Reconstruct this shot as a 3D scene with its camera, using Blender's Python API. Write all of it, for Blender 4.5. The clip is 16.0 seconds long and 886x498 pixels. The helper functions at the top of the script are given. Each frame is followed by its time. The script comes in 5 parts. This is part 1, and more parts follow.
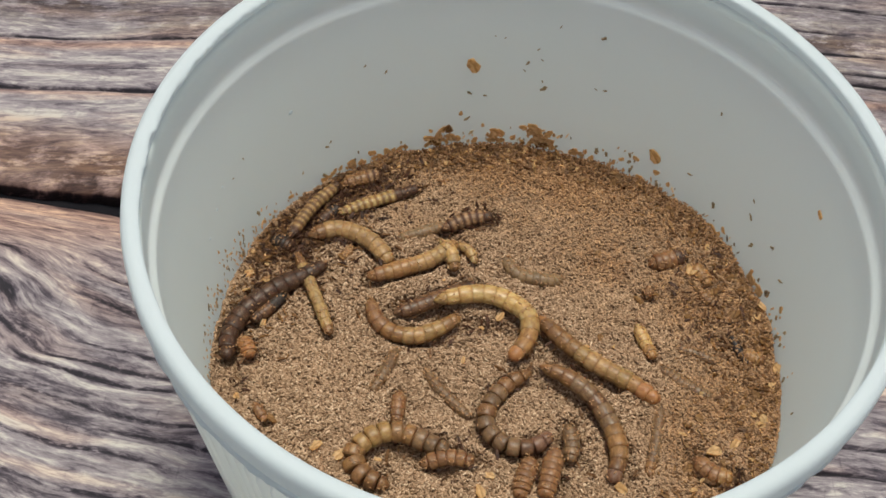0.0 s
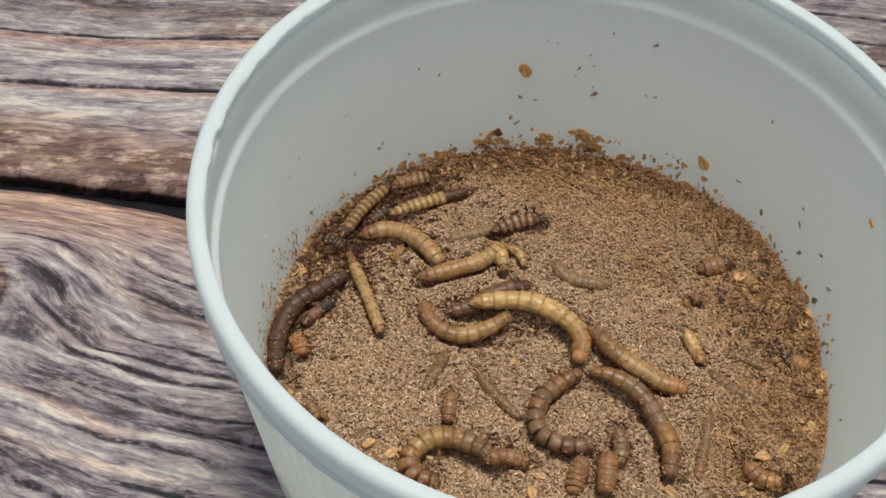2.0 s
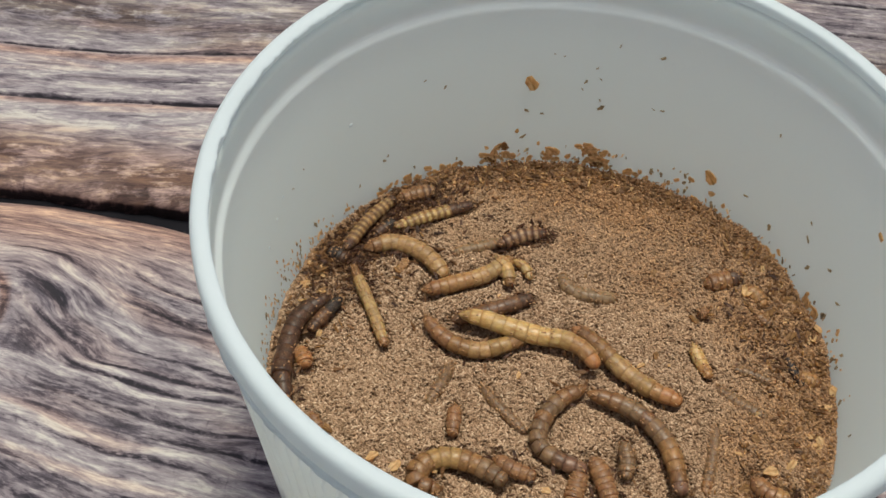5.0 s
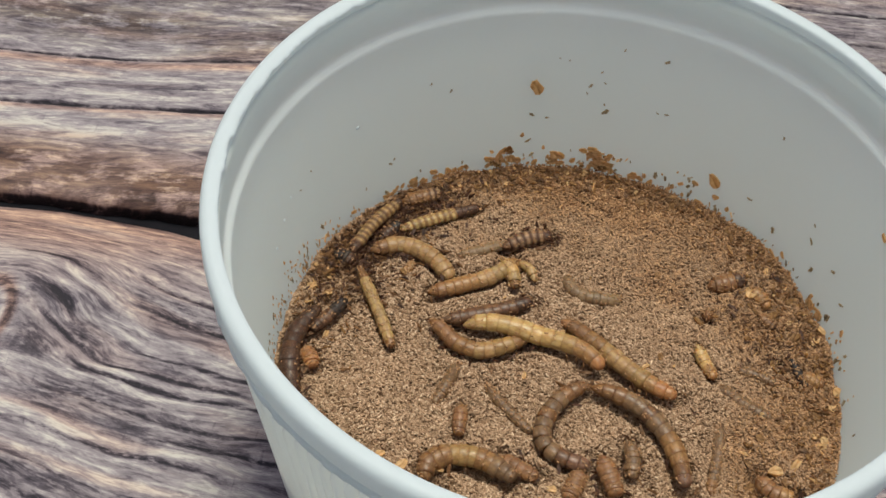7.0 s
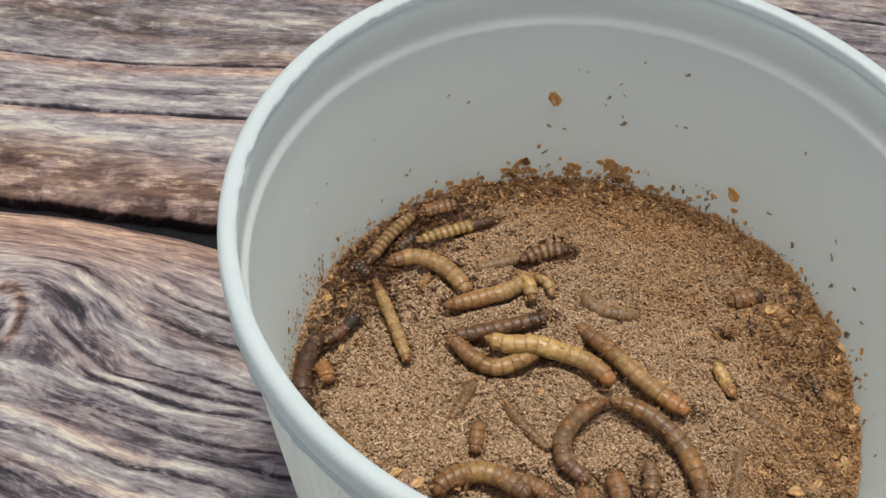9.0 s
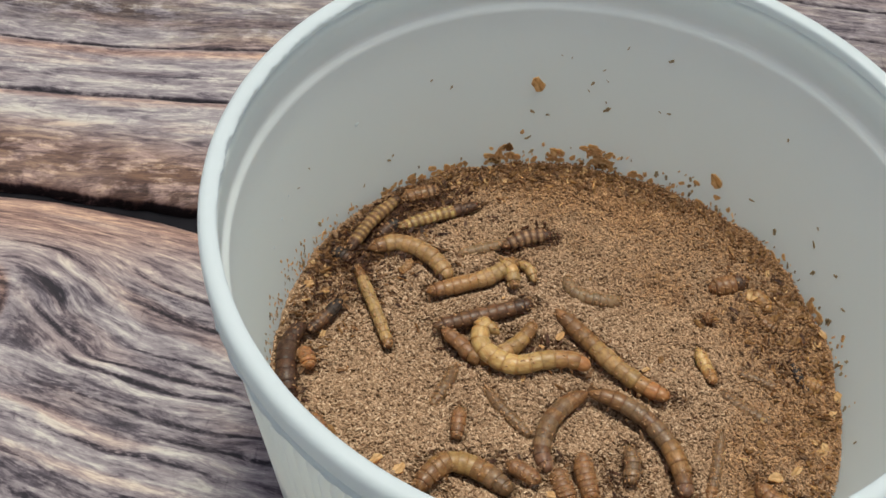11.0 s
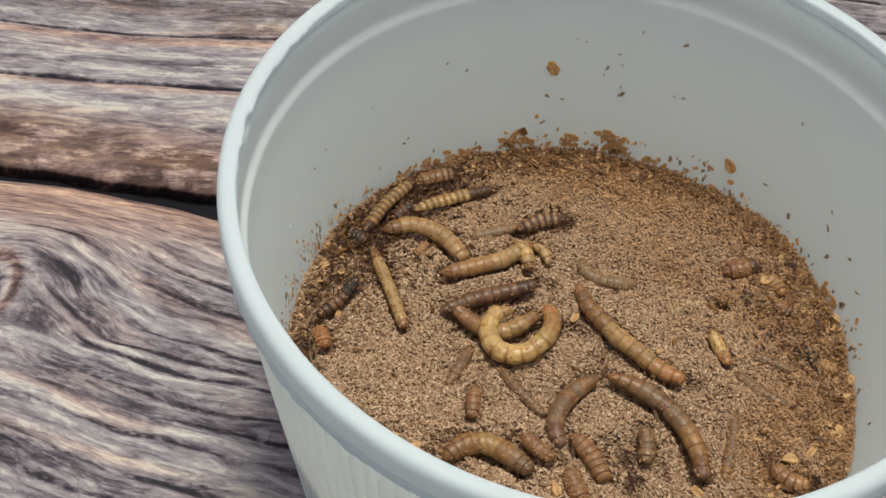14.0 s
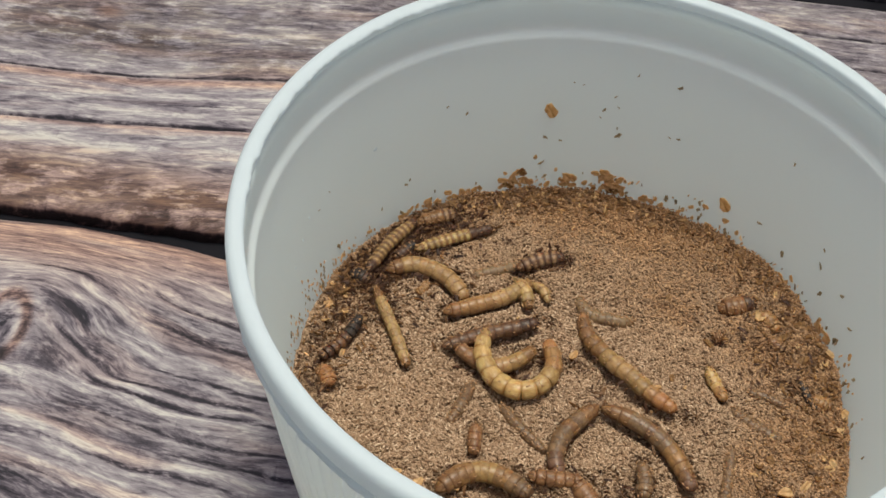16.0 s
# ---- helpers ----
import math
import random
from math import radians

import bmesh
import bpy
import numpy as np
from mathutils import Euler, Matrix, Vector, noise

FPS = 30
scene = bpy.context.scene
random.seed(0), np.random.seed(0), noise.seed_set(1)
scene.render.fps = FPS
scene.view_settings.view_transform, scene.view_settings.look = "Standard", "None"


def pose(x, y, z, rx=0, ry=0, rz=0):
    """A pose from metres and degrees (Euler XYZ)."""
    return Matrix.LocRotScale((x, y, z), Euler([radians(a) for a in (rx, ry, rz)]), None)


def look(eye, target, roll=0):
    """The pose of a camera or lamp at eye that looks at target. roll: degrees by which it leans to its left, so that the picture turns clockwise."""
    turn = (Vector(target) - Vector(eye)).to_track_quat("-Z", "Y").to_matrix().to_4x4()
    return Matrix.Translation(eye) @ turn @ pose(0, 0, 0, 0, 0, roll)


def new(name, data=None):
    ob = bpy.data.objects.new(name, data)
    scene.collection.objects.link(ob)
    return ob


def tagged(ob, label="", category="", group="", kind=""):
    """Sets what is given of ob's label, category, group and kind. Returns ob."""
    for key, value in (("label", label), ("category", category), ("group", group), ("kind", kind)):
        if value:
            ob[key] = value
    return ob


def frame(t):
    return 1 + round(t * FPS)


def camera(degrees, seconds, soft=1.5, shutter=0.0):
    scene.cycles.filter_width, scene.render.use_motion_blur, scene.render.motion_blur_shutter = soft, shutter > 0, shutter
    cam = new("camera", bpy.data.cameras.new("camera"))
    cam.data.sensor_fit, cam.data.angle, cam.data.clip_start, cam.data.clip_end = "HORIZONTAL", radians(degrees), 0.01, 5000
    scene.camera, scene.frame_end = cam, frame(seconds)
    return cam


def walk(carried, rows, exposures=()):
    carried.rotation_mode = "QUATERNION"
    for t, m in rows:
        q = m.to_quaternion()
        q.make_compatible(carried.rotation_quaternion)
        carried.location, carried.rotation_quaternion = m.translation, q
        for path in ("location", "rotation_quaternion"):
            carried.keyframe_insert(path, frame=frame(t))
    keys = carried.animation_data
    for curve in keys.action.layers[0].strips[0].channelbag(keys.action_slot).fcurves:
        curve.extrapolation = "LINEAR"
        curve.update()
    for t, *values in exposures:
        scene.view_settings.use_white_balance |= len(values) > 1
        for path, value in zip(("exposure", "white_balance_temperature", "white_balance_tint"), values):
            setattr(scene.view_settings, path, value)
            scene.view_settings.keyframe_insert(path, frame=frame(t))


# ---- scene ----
# ---------- camera and its way ----------
cam = camera(37.30, 16.0, soft=1.6)


def aim(x, y, z, yaw, pitch, roll):
    """A pose from the eye and degrees: yaw to the left from +y, pitch up, roll as in look()."""
    a, b = radians(yaw), radians(pitch)
    ahead = Vector((-math.sin(a) * math.cos(b), math.cos(a) * math.cos(b), math.sin(b)))
    return look((x, y, z), Vector((x, y, z)) + ahead, roll)


walk(cam, [
    (0, aim(-0.00520, -0.12956, 0.22547, 2.543, -51.887, 4.359)),
    (0.5, aim(-0.00721, -0.12961, 0.22710, 2.514, -51.813, 4.566)),
    (1, aim(-0.00798, -0.13060, 0.22794, 2.596, -51.667, 4.742)),
    (1.5, aim(-0.00912, -0.13134, 0.22771, 2.900, -51.773, 4.718)),
    (2, aim(-0.01216, -0.13222, 0.22675, 3.399, -51.741, 4.637)),
    (2.5, aim(-0.01256, -0.13200, 0.22595, 3.230, -51.335, 5.006)),
    (3, aim(-0.01334, -0.13078, 0.22495, 3.438, -51.368, 4.972)),
    (5.5, aim(-0.01184, -0.13529, 0.22318, 3.876, -50.198, 4.640)),
    (6, aim(-0.01182, -0.13710, 0.22297, 3.767, -50.001, 4.839)),
    (6.5, aim(-0.01260, -0.13731, 0.22275, 3.944, -49.875, 4.703)),
    (7, aim(-0.01263, -0.13701, 0.22253, 3.947, -49.644, 4.626)),
    (7.5, aim(-0.01351, -0.13710, 0.22509, 3.947, -49.405, 4.841)),
    (8, aim(-0.01530, -0.13555, 0.22444, 4.035, -49.604, 4.829)),
    (10.5, aim(-0.01670, -0.13170, 0.22244, 3.102, -50.509, 5.891)),
    (11, aim(-0.01582, -0.13206, 0.22284, 2.786, -50.661, 6.123)),
    (11.5, aim(-0.01662, -0.13253, 0.22203, 2.724, -50.806, 6.248)),
    (12, aim(-0.01735, -0.13286, 0.22080, 2.953, -51.033, 6.097)),
    (12.5, aim(-0.01712, -0.13375, 0.22117, 3.151, -50.925, 6.097)),
    (13, aim(-0.01921, -0.13530, 0.22056, 3.061, -50.866, 6.230)),
    (13.5, aim(-0.01786, -0.13475, 0.21925, 3.245, -50.711, 6.095)),
    (14, aim(-0.01716, -0.13643, 0.22037, 3.089, -50.345, 6.135)),
    (14.5, aim(-0.01866, -0.13733, 0.22399, 3.595, -49.768, 5.714)),
    (15, aim(-0.01785, -0.13739, 0.22472, 3.512, -49.473, 5.618)),
    (15.5, aim(-0.01844, -0.13844, 0.22682, 3.139, -49.089, 5.829)),
    (16, aim(-0.01741, -0.13844, 0.22598, 3.326, -49.138, 5.702)),
])

# ---------- light ----------
world = bpy.data.worlds.new("world")
scene.world = world
world.use_nodes = True
sky = world.node_tree.nodes.new("ShaderNodeTexSky")
sky.sky_type, sky.sun_disc, sky.sun_elevation, sky.sun_rotation = "NISHITA", False, radians(82), radians(14)
sky.air_density, sky.dust_density, sky.ozone_density = 0.6, 3.0, 0.3
world.node_tree.nodes["Background"].inputs["Strength"].default_value = 0.145
cloud = world.node_tree.nodes.new("ShaderNodeHueSaturation")
cloud.inputs["Saturation"].default_value = 0.65
world.node_tree.links.new(sky.outputs[0], cloud.inputs["Color"])
world.node_tree.links.new(cloud.outputs[0], world.node_tree.nodes["Background"].inputs["Color"])
sun = new("sun", bpy.data.lights.new("sun", "SUN"))
sun.data.energy, sun.data.angle, sun.data.color = 2.85, radians(13), (0.965, 0.985, 0.85)
sun.matrix_world = look((0.03, 0.13, 1.0), (0, 0, 0))

# ---------- measures, metres ----------
MM = 0.001
RIM_R, RIM_Z = 0.0585, 0.0785
BED_Z = 0.0330


def wall_r(z):
    """Inner radius of the tub's wall at a height."""
    return 0.0566 - 0.1428 * (RIM_Z - z)


# ---------- materials ----------
def material(name):
    m = bpy.data.materials.new(name)
    m.use_nodes = True
    nt = m.node_tree
    return m, nt, nt.nodes["Principled BSDF"]


def node(nt, kind, **values):
    n = nt.nodes.new("ShaderNode" + kind)
    for k, v in values.items():
        n.inputs[k.replace("_", " ")].default_value = v
    return n


def ramp(nt, source, *stops):
    n = nt.nodes.new("ShaderNodeValToRGB")
    e = n.color_ramp.elements
    while len(e) < len(stops):
        e.new(0.5)
    for el, (p, c) in zip(e, stops):
        el.position, el.color = p, (*c, 1) if len(c) == 3 else c
    nt.links.new(source, n.inputs[0])
    return n.outputs[0]


def grey(v):
    return (v, v, v)


def mixed(nt, fac, a, b, mode="MIX"):
    n = nt.nodes.new("ShaderNodeMix")
    n.data_type, n.blend_type = "RGBA", mode
    for sock, v in ((n.inputs[0], fac), (n.inputs[6], a), (n.inputs[7], b)):
        if isinstance(v, (int, float)):
            sock.default_value = v
        elif isinstance(v, tuple):
            sock.default_value = (*v, 1)
        else:
            nt.links.new(v, sock)
    return n.outputs[2]


def math_node(nt, op, a, b=0.0, c=0.0):
    n = nt.nodes.new("ShaderNodeMath")
    n.operation = op
    for sock, v in zip(n.inputs, (a, b, c)):
        if isinstance(v, (int, float)):
            sock.default_value = v
        else:
            nt.links.new(v, sock)
    return n.outputs[0]


def scaled(nt, source, x, y, z, shift=(0, 0, 0)):
    n = nt.nodes.new("ShaderNodeMapping")
    n.inputs["Scale"].default_value, n.inputs["Location"].default_value = (x, y, z), shift
    nt.links.new(source, n.inputs["Vector"])
    return n.outputs[0]


def noise_of(nt, vector, scale, detail=3.0, rough=0.55, distort=0.0):
    n = node(nt, "TexNoise", Scale=scale, Detail=detail, Roughness=rough, Distortion=distort)
    if vector is not None:
        nt.links.new(vector, n.inputs["Vector"])
    return n.outputs["Fac"]


def bumped(nt, bsdf, height, strength, distance):
    b = node(nt, "Bump", Strength=strength, Distance=distance)
    nt.links.new(height, b.inputs["Height"])
    nt.links.new(b.outputs[0], bsdf.inputs["Normal"])


def plastic_material(name, base, haze, clear, glow):
    """Milky translucent polypropylene, a little dusty."""
    m, nt, p = material(name)
    co = nt.nodes.new("ShaderNodeTexCoord").outputs["Object"]
    dust = noise_of(nt, co, 60, 5, 0.6)
    fine = noise_of(nt, co, 900, 2)
    tone = mixed(nt, ramp(nt, dust, (0.35, grey(0)), (0.75, grey(1))), base, haze)
    nt.links.new(tone, p.inputs["Base Color"])
    nt.links.new(ramp(nt, dust, (0.3, grey(0.36)), (0.7, grey(0.52))), p.inputs["Roughness"])
    p.inputs["IOR"].default_value = 1.45
    p.inputs["Specular IOR Level"].default_value = 0.35
    bumped(nt, p, fine, 0.12, 0.0003)
    t = nt.nodes.new("ShaderNodeBsdfTranslucent")
    t.inputs["Color"].default_value = (*glow, 1)
    mix = nt.nodes.new("ShaderNodeMixShader")
    mix.inputs[0].default_value = clear
    nt.links.new(p.outputs[0], mix.inputs[1])
    nt.links.new(t.outputs[0], mix.inputs[2])
    nt.links.new(mix.outputs[0], nt.nodes["Material Output"].inputs["Surface"])
    return m


def wood_material():
    """Weathered wood; the flow attribute runs along (x) and across (y) the grain in millimetres."""
    m, nt, p = material("weathered_wood")
    a = nt.nodes.new("ShaderNodeAttribute")
    a.attribute_name = "flow"
    flow = a.outputs["Vector"]
    # warm, brown and dark stains; dark also carries the painted shade of gap sides
    s = nt.nodes.new("ShaderNodeAttribute")
    s.attribute_name = "stain_shade"
    stain_shade = nt.nodes.new("ShaderNodeSeparateColor")
    nt.links.new(s.outputs["Color"], stain_shade.inputs[0])
    big = noise_of(nt, scaled(nt, flow, 0.022, 0.13, 1), 1, 3, 0.55, 0.5)
    mid = noise_of(nt, scaled(nt, flow, 0.085, 0.42, 1, (7, 3, 0)), 1, 6, 0.68, 1.3)
    fine = noise_of(nt, scaled(nt, flow, 0.25, 1.5, 1, (1, 9, 0)), 1, 4, 0.65, 0.9)
    fibre = noise_of(nt, scaled(nt, flow, 0.5, 7.0, 1), 1, 2, 0.5)
    chips = noise_of(nt, scaled(nt, flow, 0.085, 0.42, 1, (4, 2, 0)), 1, 6, 0.70, 0.6)
    nick = noise_of(nt, scaled(nt, flow, 0.45, 1.3, 1, (8, 6, 0)), 1, 3, 0.6)
    v = math_node(nt, "MULTIPLY_ADD", mid, 0.34, math_node(nt, "MULTIPLY_ADD", big, 0.24, math_node(nt, "MULTIPLY_ADD", fine, 0.12, math_node(nt, "MULTIPLY_ADD", chips, 0.26, math_node(nt, "MULTIPLY", fibre, 0.06)))))
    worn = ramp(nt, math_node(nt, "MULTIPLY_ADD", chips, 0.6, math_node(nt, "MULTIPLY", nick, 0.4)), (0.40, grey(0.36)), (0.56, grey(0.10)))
    v = math_node(nt, "MULTIPLY_ADD", math_node(nt, "MULTIPLY", stain_shade.outputs[2], -1.0), worn, v)
    v = math_node(nt, "MULTIPLY_ADD", math_node(nt, "SUBTRACT", nick, 0.5), 0.07, v)
    check = noise_of(nt, scaled(nt, flow, 1.0, 0.16, 1, (5, 5, 0)), 1, 2, 0.5, 0.4)
    v = math_node(nt, "SUBTRACT", v, ramp(nt, check, (0.27, grey(0.025)), (0.33, grey(0))))
    tone = ramp(nt, v, (0.35, (0.017, 0.014, 0.019)), (0.435, (0.076, 0.060, 0.073)), (0.485, (0.180, 0.150, 0.162)),
                (0.530, (0.272, 0.236, 0.240)), (0.590, (0.475, 0.432, 0.380)))
    warm_n = noise_of(nt, scaled(nt, flow, 0.018, 0.16, 1, (20, 5, 0)), 1, 3, 0.5, 0.3)
    warm = math_node(nt, "MAXIMUM", ramp(nt, warm_n, (0.5, grey(0)), (0.68, grey(0.45))), stain_shade.outputs[0])
    tone = mixed(nt, warm, tone, mixed(nt, 1.0, tone, (1.28, 0.92, 0.70), "MULTIPLY"))
    blotch = noise_of(nt, scaled(nt, flow, 0.12, 0.24, 1, (3, 1, 0)), 1, 5, 0.68)
    brown = math_node(nt, "MULTIPLY", stain_shade.outputs[1], ramp(nt, blotch, (0.48, grey(1)), (0.60, grey(0.05))))
    tone = mixed(nt, brown, tone, mixed(nt, 1.0, tone, (0.26, 0.19, 0.155), "MULTIPLY"))
    nt.links.new(tone, p.inputs["Base Color"])
    nt.links.new(ramp(nt, v, (0.35, grey(0.72)), (0.65, grey(0.5))), p.inputs["Roughness"])
    p.inputs["Specular IOR Level"].default_value = 0.3
    bumped(nt, p, v, 0.5, 0.0012)
    return m


def bedding_materials():
    # base under the grains, coloured darker so gaps between them read as shade
    m, nt, p = material("grain_gap_shade")
    co = nt.nodes.new("ShaderNodeTexCoord").outputs["Object"]
    n = noise_of(nt, co, 900, 4)
    nt.links.new(ramp(nt, n, (0.35, (0.125, 0.066, 0.032)), (0.65, (0.20, 0.112, 0.057))), p.inputs["Base Color"])
    p.inputs["Roughness"].default_value = 0.9
    g, nt, p = material("bedding_grain")
    rnd = nt.nodes.new("ShaderNodeNewGeometry").outputs["Random Per Island"]
    co = nt.nodes.new("ShaderNodeTexCoord").outputs["Object"]
    patch = noise_of(nt, co, 55, 3)
    tone = ramp(nt, rnd, (0.0, (0.165, 0.088, 0.044)), (0.10, (0.272, 0.161, 0.089)), (0.5, (0.358, 0.223, 0.130)), (0.85, (0.446, 0.291, 0.178)), (1.0, (0.63, 0.45, 0.30)))
    off = nt.nodes.new("ShaderNodeVectorMath")
    off.operation = "DISTANCE"
    nt.links.new(co, off.inputs[0])
    off.inputs[1].default_value = (-0.012, -0.012, BED_Z)
    # bran and frass take over toward the wall, in ragged patches
    bran = math_node(nt, "MULTIPLY_ADD", math_node(nt, "SUBTRACT", patch, 0.5), 0.06, off.outputs["Value"])
    pick = math_node(nt, "MULTIPLY_ADD", math_node(nt, "SUBTRACT", rnd, 0.5), 0.022, bran)
    tone = mixed(nt, ramp(nt, pick, (0.040, grey(0)), (0.060, grey(0.85))), tone, mixed(nt, 1.0, tone, (0.80, 0.63, 0.43), "MULTIPLY"))
    frass = noise_of(nt, co, 210, 3, 0.6)
    tone = mixed(nt, ramp(nt, frass, (0.60, grey(0)), (0.72, grey(0.5))), tone, mixed(nt, 1.0, tone, (0.66, 0.52, 0.40), "MULTIPLY"))
    nt.links.new(tone, p.inputs["Base Color"])
    p.inputs["Roughness"].default_value = 0.75
    return m, g


def worm_material(name, main, band, rough=0.42, ringed=0.55, wide=False):
    """One segment's skin: horny and glossy, darker toward its rear edge."""
    m, nt, p = material(name)
    co = nt.nodes.new("ShaderNodeTexCoord").outputs["Object"]
    axis = nt.nodes.new("ShaderNodeSeparateXYZ")
    nt.links.new(co, axis.inputs[0])
    rnd = nt.nodes.new("ShaderNodeObjectInfo").outputs["Random"]
    shifted = nt.nodes.new("ShaderNodeVectorMath")
    nt.links.new(co, shifted.inputs[0])
    nt.links.new(math_node(nt, "MULTIPLY", rnd, 37.0), shifted.inputs[1])
    mott = noise_of(nt, scaled(nt, shifted.outputs[0], 0.9, 1.5, 1.5), 1.7, 5, 0.66)
    grime = noise_of(nt, shifted.outputs[0], 6.5, 3, 0.6)
    stops = ((0.0, 1.0), (0.22, 0.7), (0.36, 0.0), (0.60, 0.0), (0.74, 0.7), (0.9, 1.0)) if wide else ((0.0, 0.9), (0.10, 0.45), (0.20, 0.0), (0.70, 0.0), (0.84, 0.3), (0.93, 1.0))
    ring = ramp(nt, math_node(nt, "ADD", axis.outputs[0], 0.5), *((at, grey(v * ringed)) for at, v in stops))
    tone = mixed(nt, ramp(nt, mott, (0.36, grey(0)), (0.62, grey(0.75))), main, band)
    tone = mixed(nt, ramp(nt, grime, (0.56, grey(0)), (0.72, grey(0.28))), tone, (0.42, 0.27, 0.15))
    tone = mixed(nt, ring, tone, band)
    shade = ramp(nt, rnd, (0.0, grey(0.86)), (1.0, grey(1.14)))
    tone = mixed(nt, 1.0, tone, shade, "MULTIPLY")
    nt.links.new(tone, p.inputs["Base Color"])
    nt.links.new(ramp(nt, mott, (0.3, grey(rough - 0.07)), (0.7, grey(rough + 0.16))), p.inputs["Roughness"])
    p.inputs["Specular IOR Level"].default_value = 0.30
    p.inputs["Coat Weight"].default_value = 0.10
    p.inputs["Coat Roughness"].default_value = 0.25
    p.inputs["Subsurface Weight"].default_value = 0.3
    p.inputs["Subsurface Radius"].default_value = (1.0, 0.5, 0.2)
    p.inputs["Subsurface Scale"].default_value = 0.0008
    bumped(nt, p, mott, 0.25, 0.0002)
    return m


def flake_material(name, light, dark):
    m, nt, p = material(name)
    co = nt.nodes.new("ShaderNodeTexCoord").outputs["Object"]
    n = noise_of(nt, scaled(nt, co, 900, 2600, 900), 1, 3)
    tone = mixed(nt, ramp(nt, n, (0.36, grey(0)), (0.62, grey(1))), dark, light)
    rnd = nt.nodes.new("ShaderNodeNewGeometry").outputs["Random Per Island"]
    tone = mixed(nt, 1.0, tone, ramp(nt, rnd, (0, (0.8, 0.76, 0.7)), (1, (1.25, 1.25, 1.25))), "MULTIPLY")
    nt.links.new(tone, p.inputs["Base Color"])
    p.inputs["Roughness"].default_value = 0.6
    t = nt.nodes.new("ShaderNodeBsdfTranslucent")
    nt.links.new(tone, t.inputs["Color"])
    mix = nt.nodes.new("ShaderNodeMixShader")
    mix.inputs[0].default_value = 0.6
    nt.links.new(p.outputs[0], mix.inputs[1])
    nt.links.new(t.outputs[0], mix.inputs[2])
    nt.links.new(mix.outputs[0], nt.nodes["Material Output"].inputs["Surface"])
    return m


PLASTIC = plastic_material("milky_plastic", (0.935, 0.970, 0.958), (0.91, 0.95, 0.93), 0.64, (0.968, 0.995, 0.945))
RIM_PLASTIC = plastic_material("rim_plastic", (0.738, 0.796, 0.815), (0.711, 0.769, 0.783), 0.45, (0.774, 0.819, 0.810))
WOOD = wood_material()
GRAIN_GAP, GRAIN = bedding_materials()
SKIN = {
    "yellow": worm_material("skin_yellow", (0.520, 0.345, 0.140), (0.270, 0.136, 0.042), 0.34, 0.8),
    "honey": worm_material("skin_honey", (0.440, 0.276, 0.104), (0.220, 0.110, 0.038)),
    "straw": worm_material("skin_straw", (0.360, 0.214, 0.078), (0.180, 0.090, 0.030)),
    "rust": worm_material("skin_rust", (0.250, 0.122, 0.050), (0.115, 0.045, 0.018)),
    "orange": worm_material("skin_orange", (0.365, 0.170, 0.064), (0.185, 0.068, 0.023)),
    "sand": worm_material("skin_sand", (0.271, 0.140, 0.051), (0.109, 0.045, 0.015)),
    "rose": worm_material("skin_rose", (0.205, 0.105, 0.060), (0.089, 0.037, 0.022)),
    "brown": worm_material("skin_brown", (0.219, 0.106, 0.039), (0.083, 0.032, 0.012)),
    "amber": worm_material("skin_amber", (0.340, 0.180, 0.066), (0.160, 0.068, 0.024)),
    "umber": worm_material("skin_umber", (0.150, 0.072, 0.032), (0.054, 0.021, 0.011)),
    "olive": worm_material("skin_olive", (0.196, 0.112, 0.054), (0.082, 0.039, 0.018)),
    "grey": worm_material("skin_grey", (0.218, 0.136, 0.070), (0.120, 0.068, 0.034)),
    "dark": worm_material("skin_dark", (0.085, 0.037, 0.017), (0.025, 0.009, 0.005), 0.5),
    "black": worm_material("skin_black", (0.037, 0.021, 0.015), (0.011, 0.008, 0.006), 0.62),
    "tan": worm_material("skin_tan", (0.385, 0.230, 0.096), (0.190, 0.092, 0.034)),
    "pale": worm_material("skin_pale", (0.410, 0.262, 0.108), (0.190, 0.098, 0.036)),
    "striped": worm_material("skin_striped", (0.500, 0.350, 0.135), (0.165, 0.078, 0.028), 0.38, 1.0, True),
    "barred": worm_material("skin_barred", (0.370, 0.228, 0.088), (0.100, 0.043, 0.017), 0.5, 1.0, True),
    "husk": worm_material("skin_husk", (0.310, 0.175, 0.084), (0.062, 0.025, 0.012), 0.6, 1.0, True),
}
FLAKE = flake_material("bran_flake", (0.95, 0.70, 0.38), (0.62, 0.37, 0.155))
FLAKE_ORANGE = flake_material("bran_flake_orange", (0.50, 0.285, 0.115), (0.22, 0.108, 0.042))
CRUMB = flake_material("bran_crumb", (0.36, 0.19, 0.085), (0.15, 0.07, 0.03))
SHRED = flake_material("dark_shred", (0.15, 0.065, 0.035), (0.05, 0.022, 0.013))
SPECK = flake_material("dark_speck", (0.64, 0.51, 0.32), (0.31, 0.235, 0.14))


# ---------- building helpers ----------
def part(name, bm, mat, parent, label=""):
    """Links a bmesh as one mesh object under a thing or a part."""
    me = bpy.data.meshes.new(name)
    bm.to_mesh(me)
    bm.free()
    return put(name, me, mat, parent, label)


def put(name, me, mat, parent, label=""):
    if mat and not me.materials:
        me.materials.append(mat)
    ob = new(name, me)
    ob.parent = parent
    return tagged(ob, label=label)


def smooth(bm):
    for f in bm.faces:
        f.smooth = True
    return bm


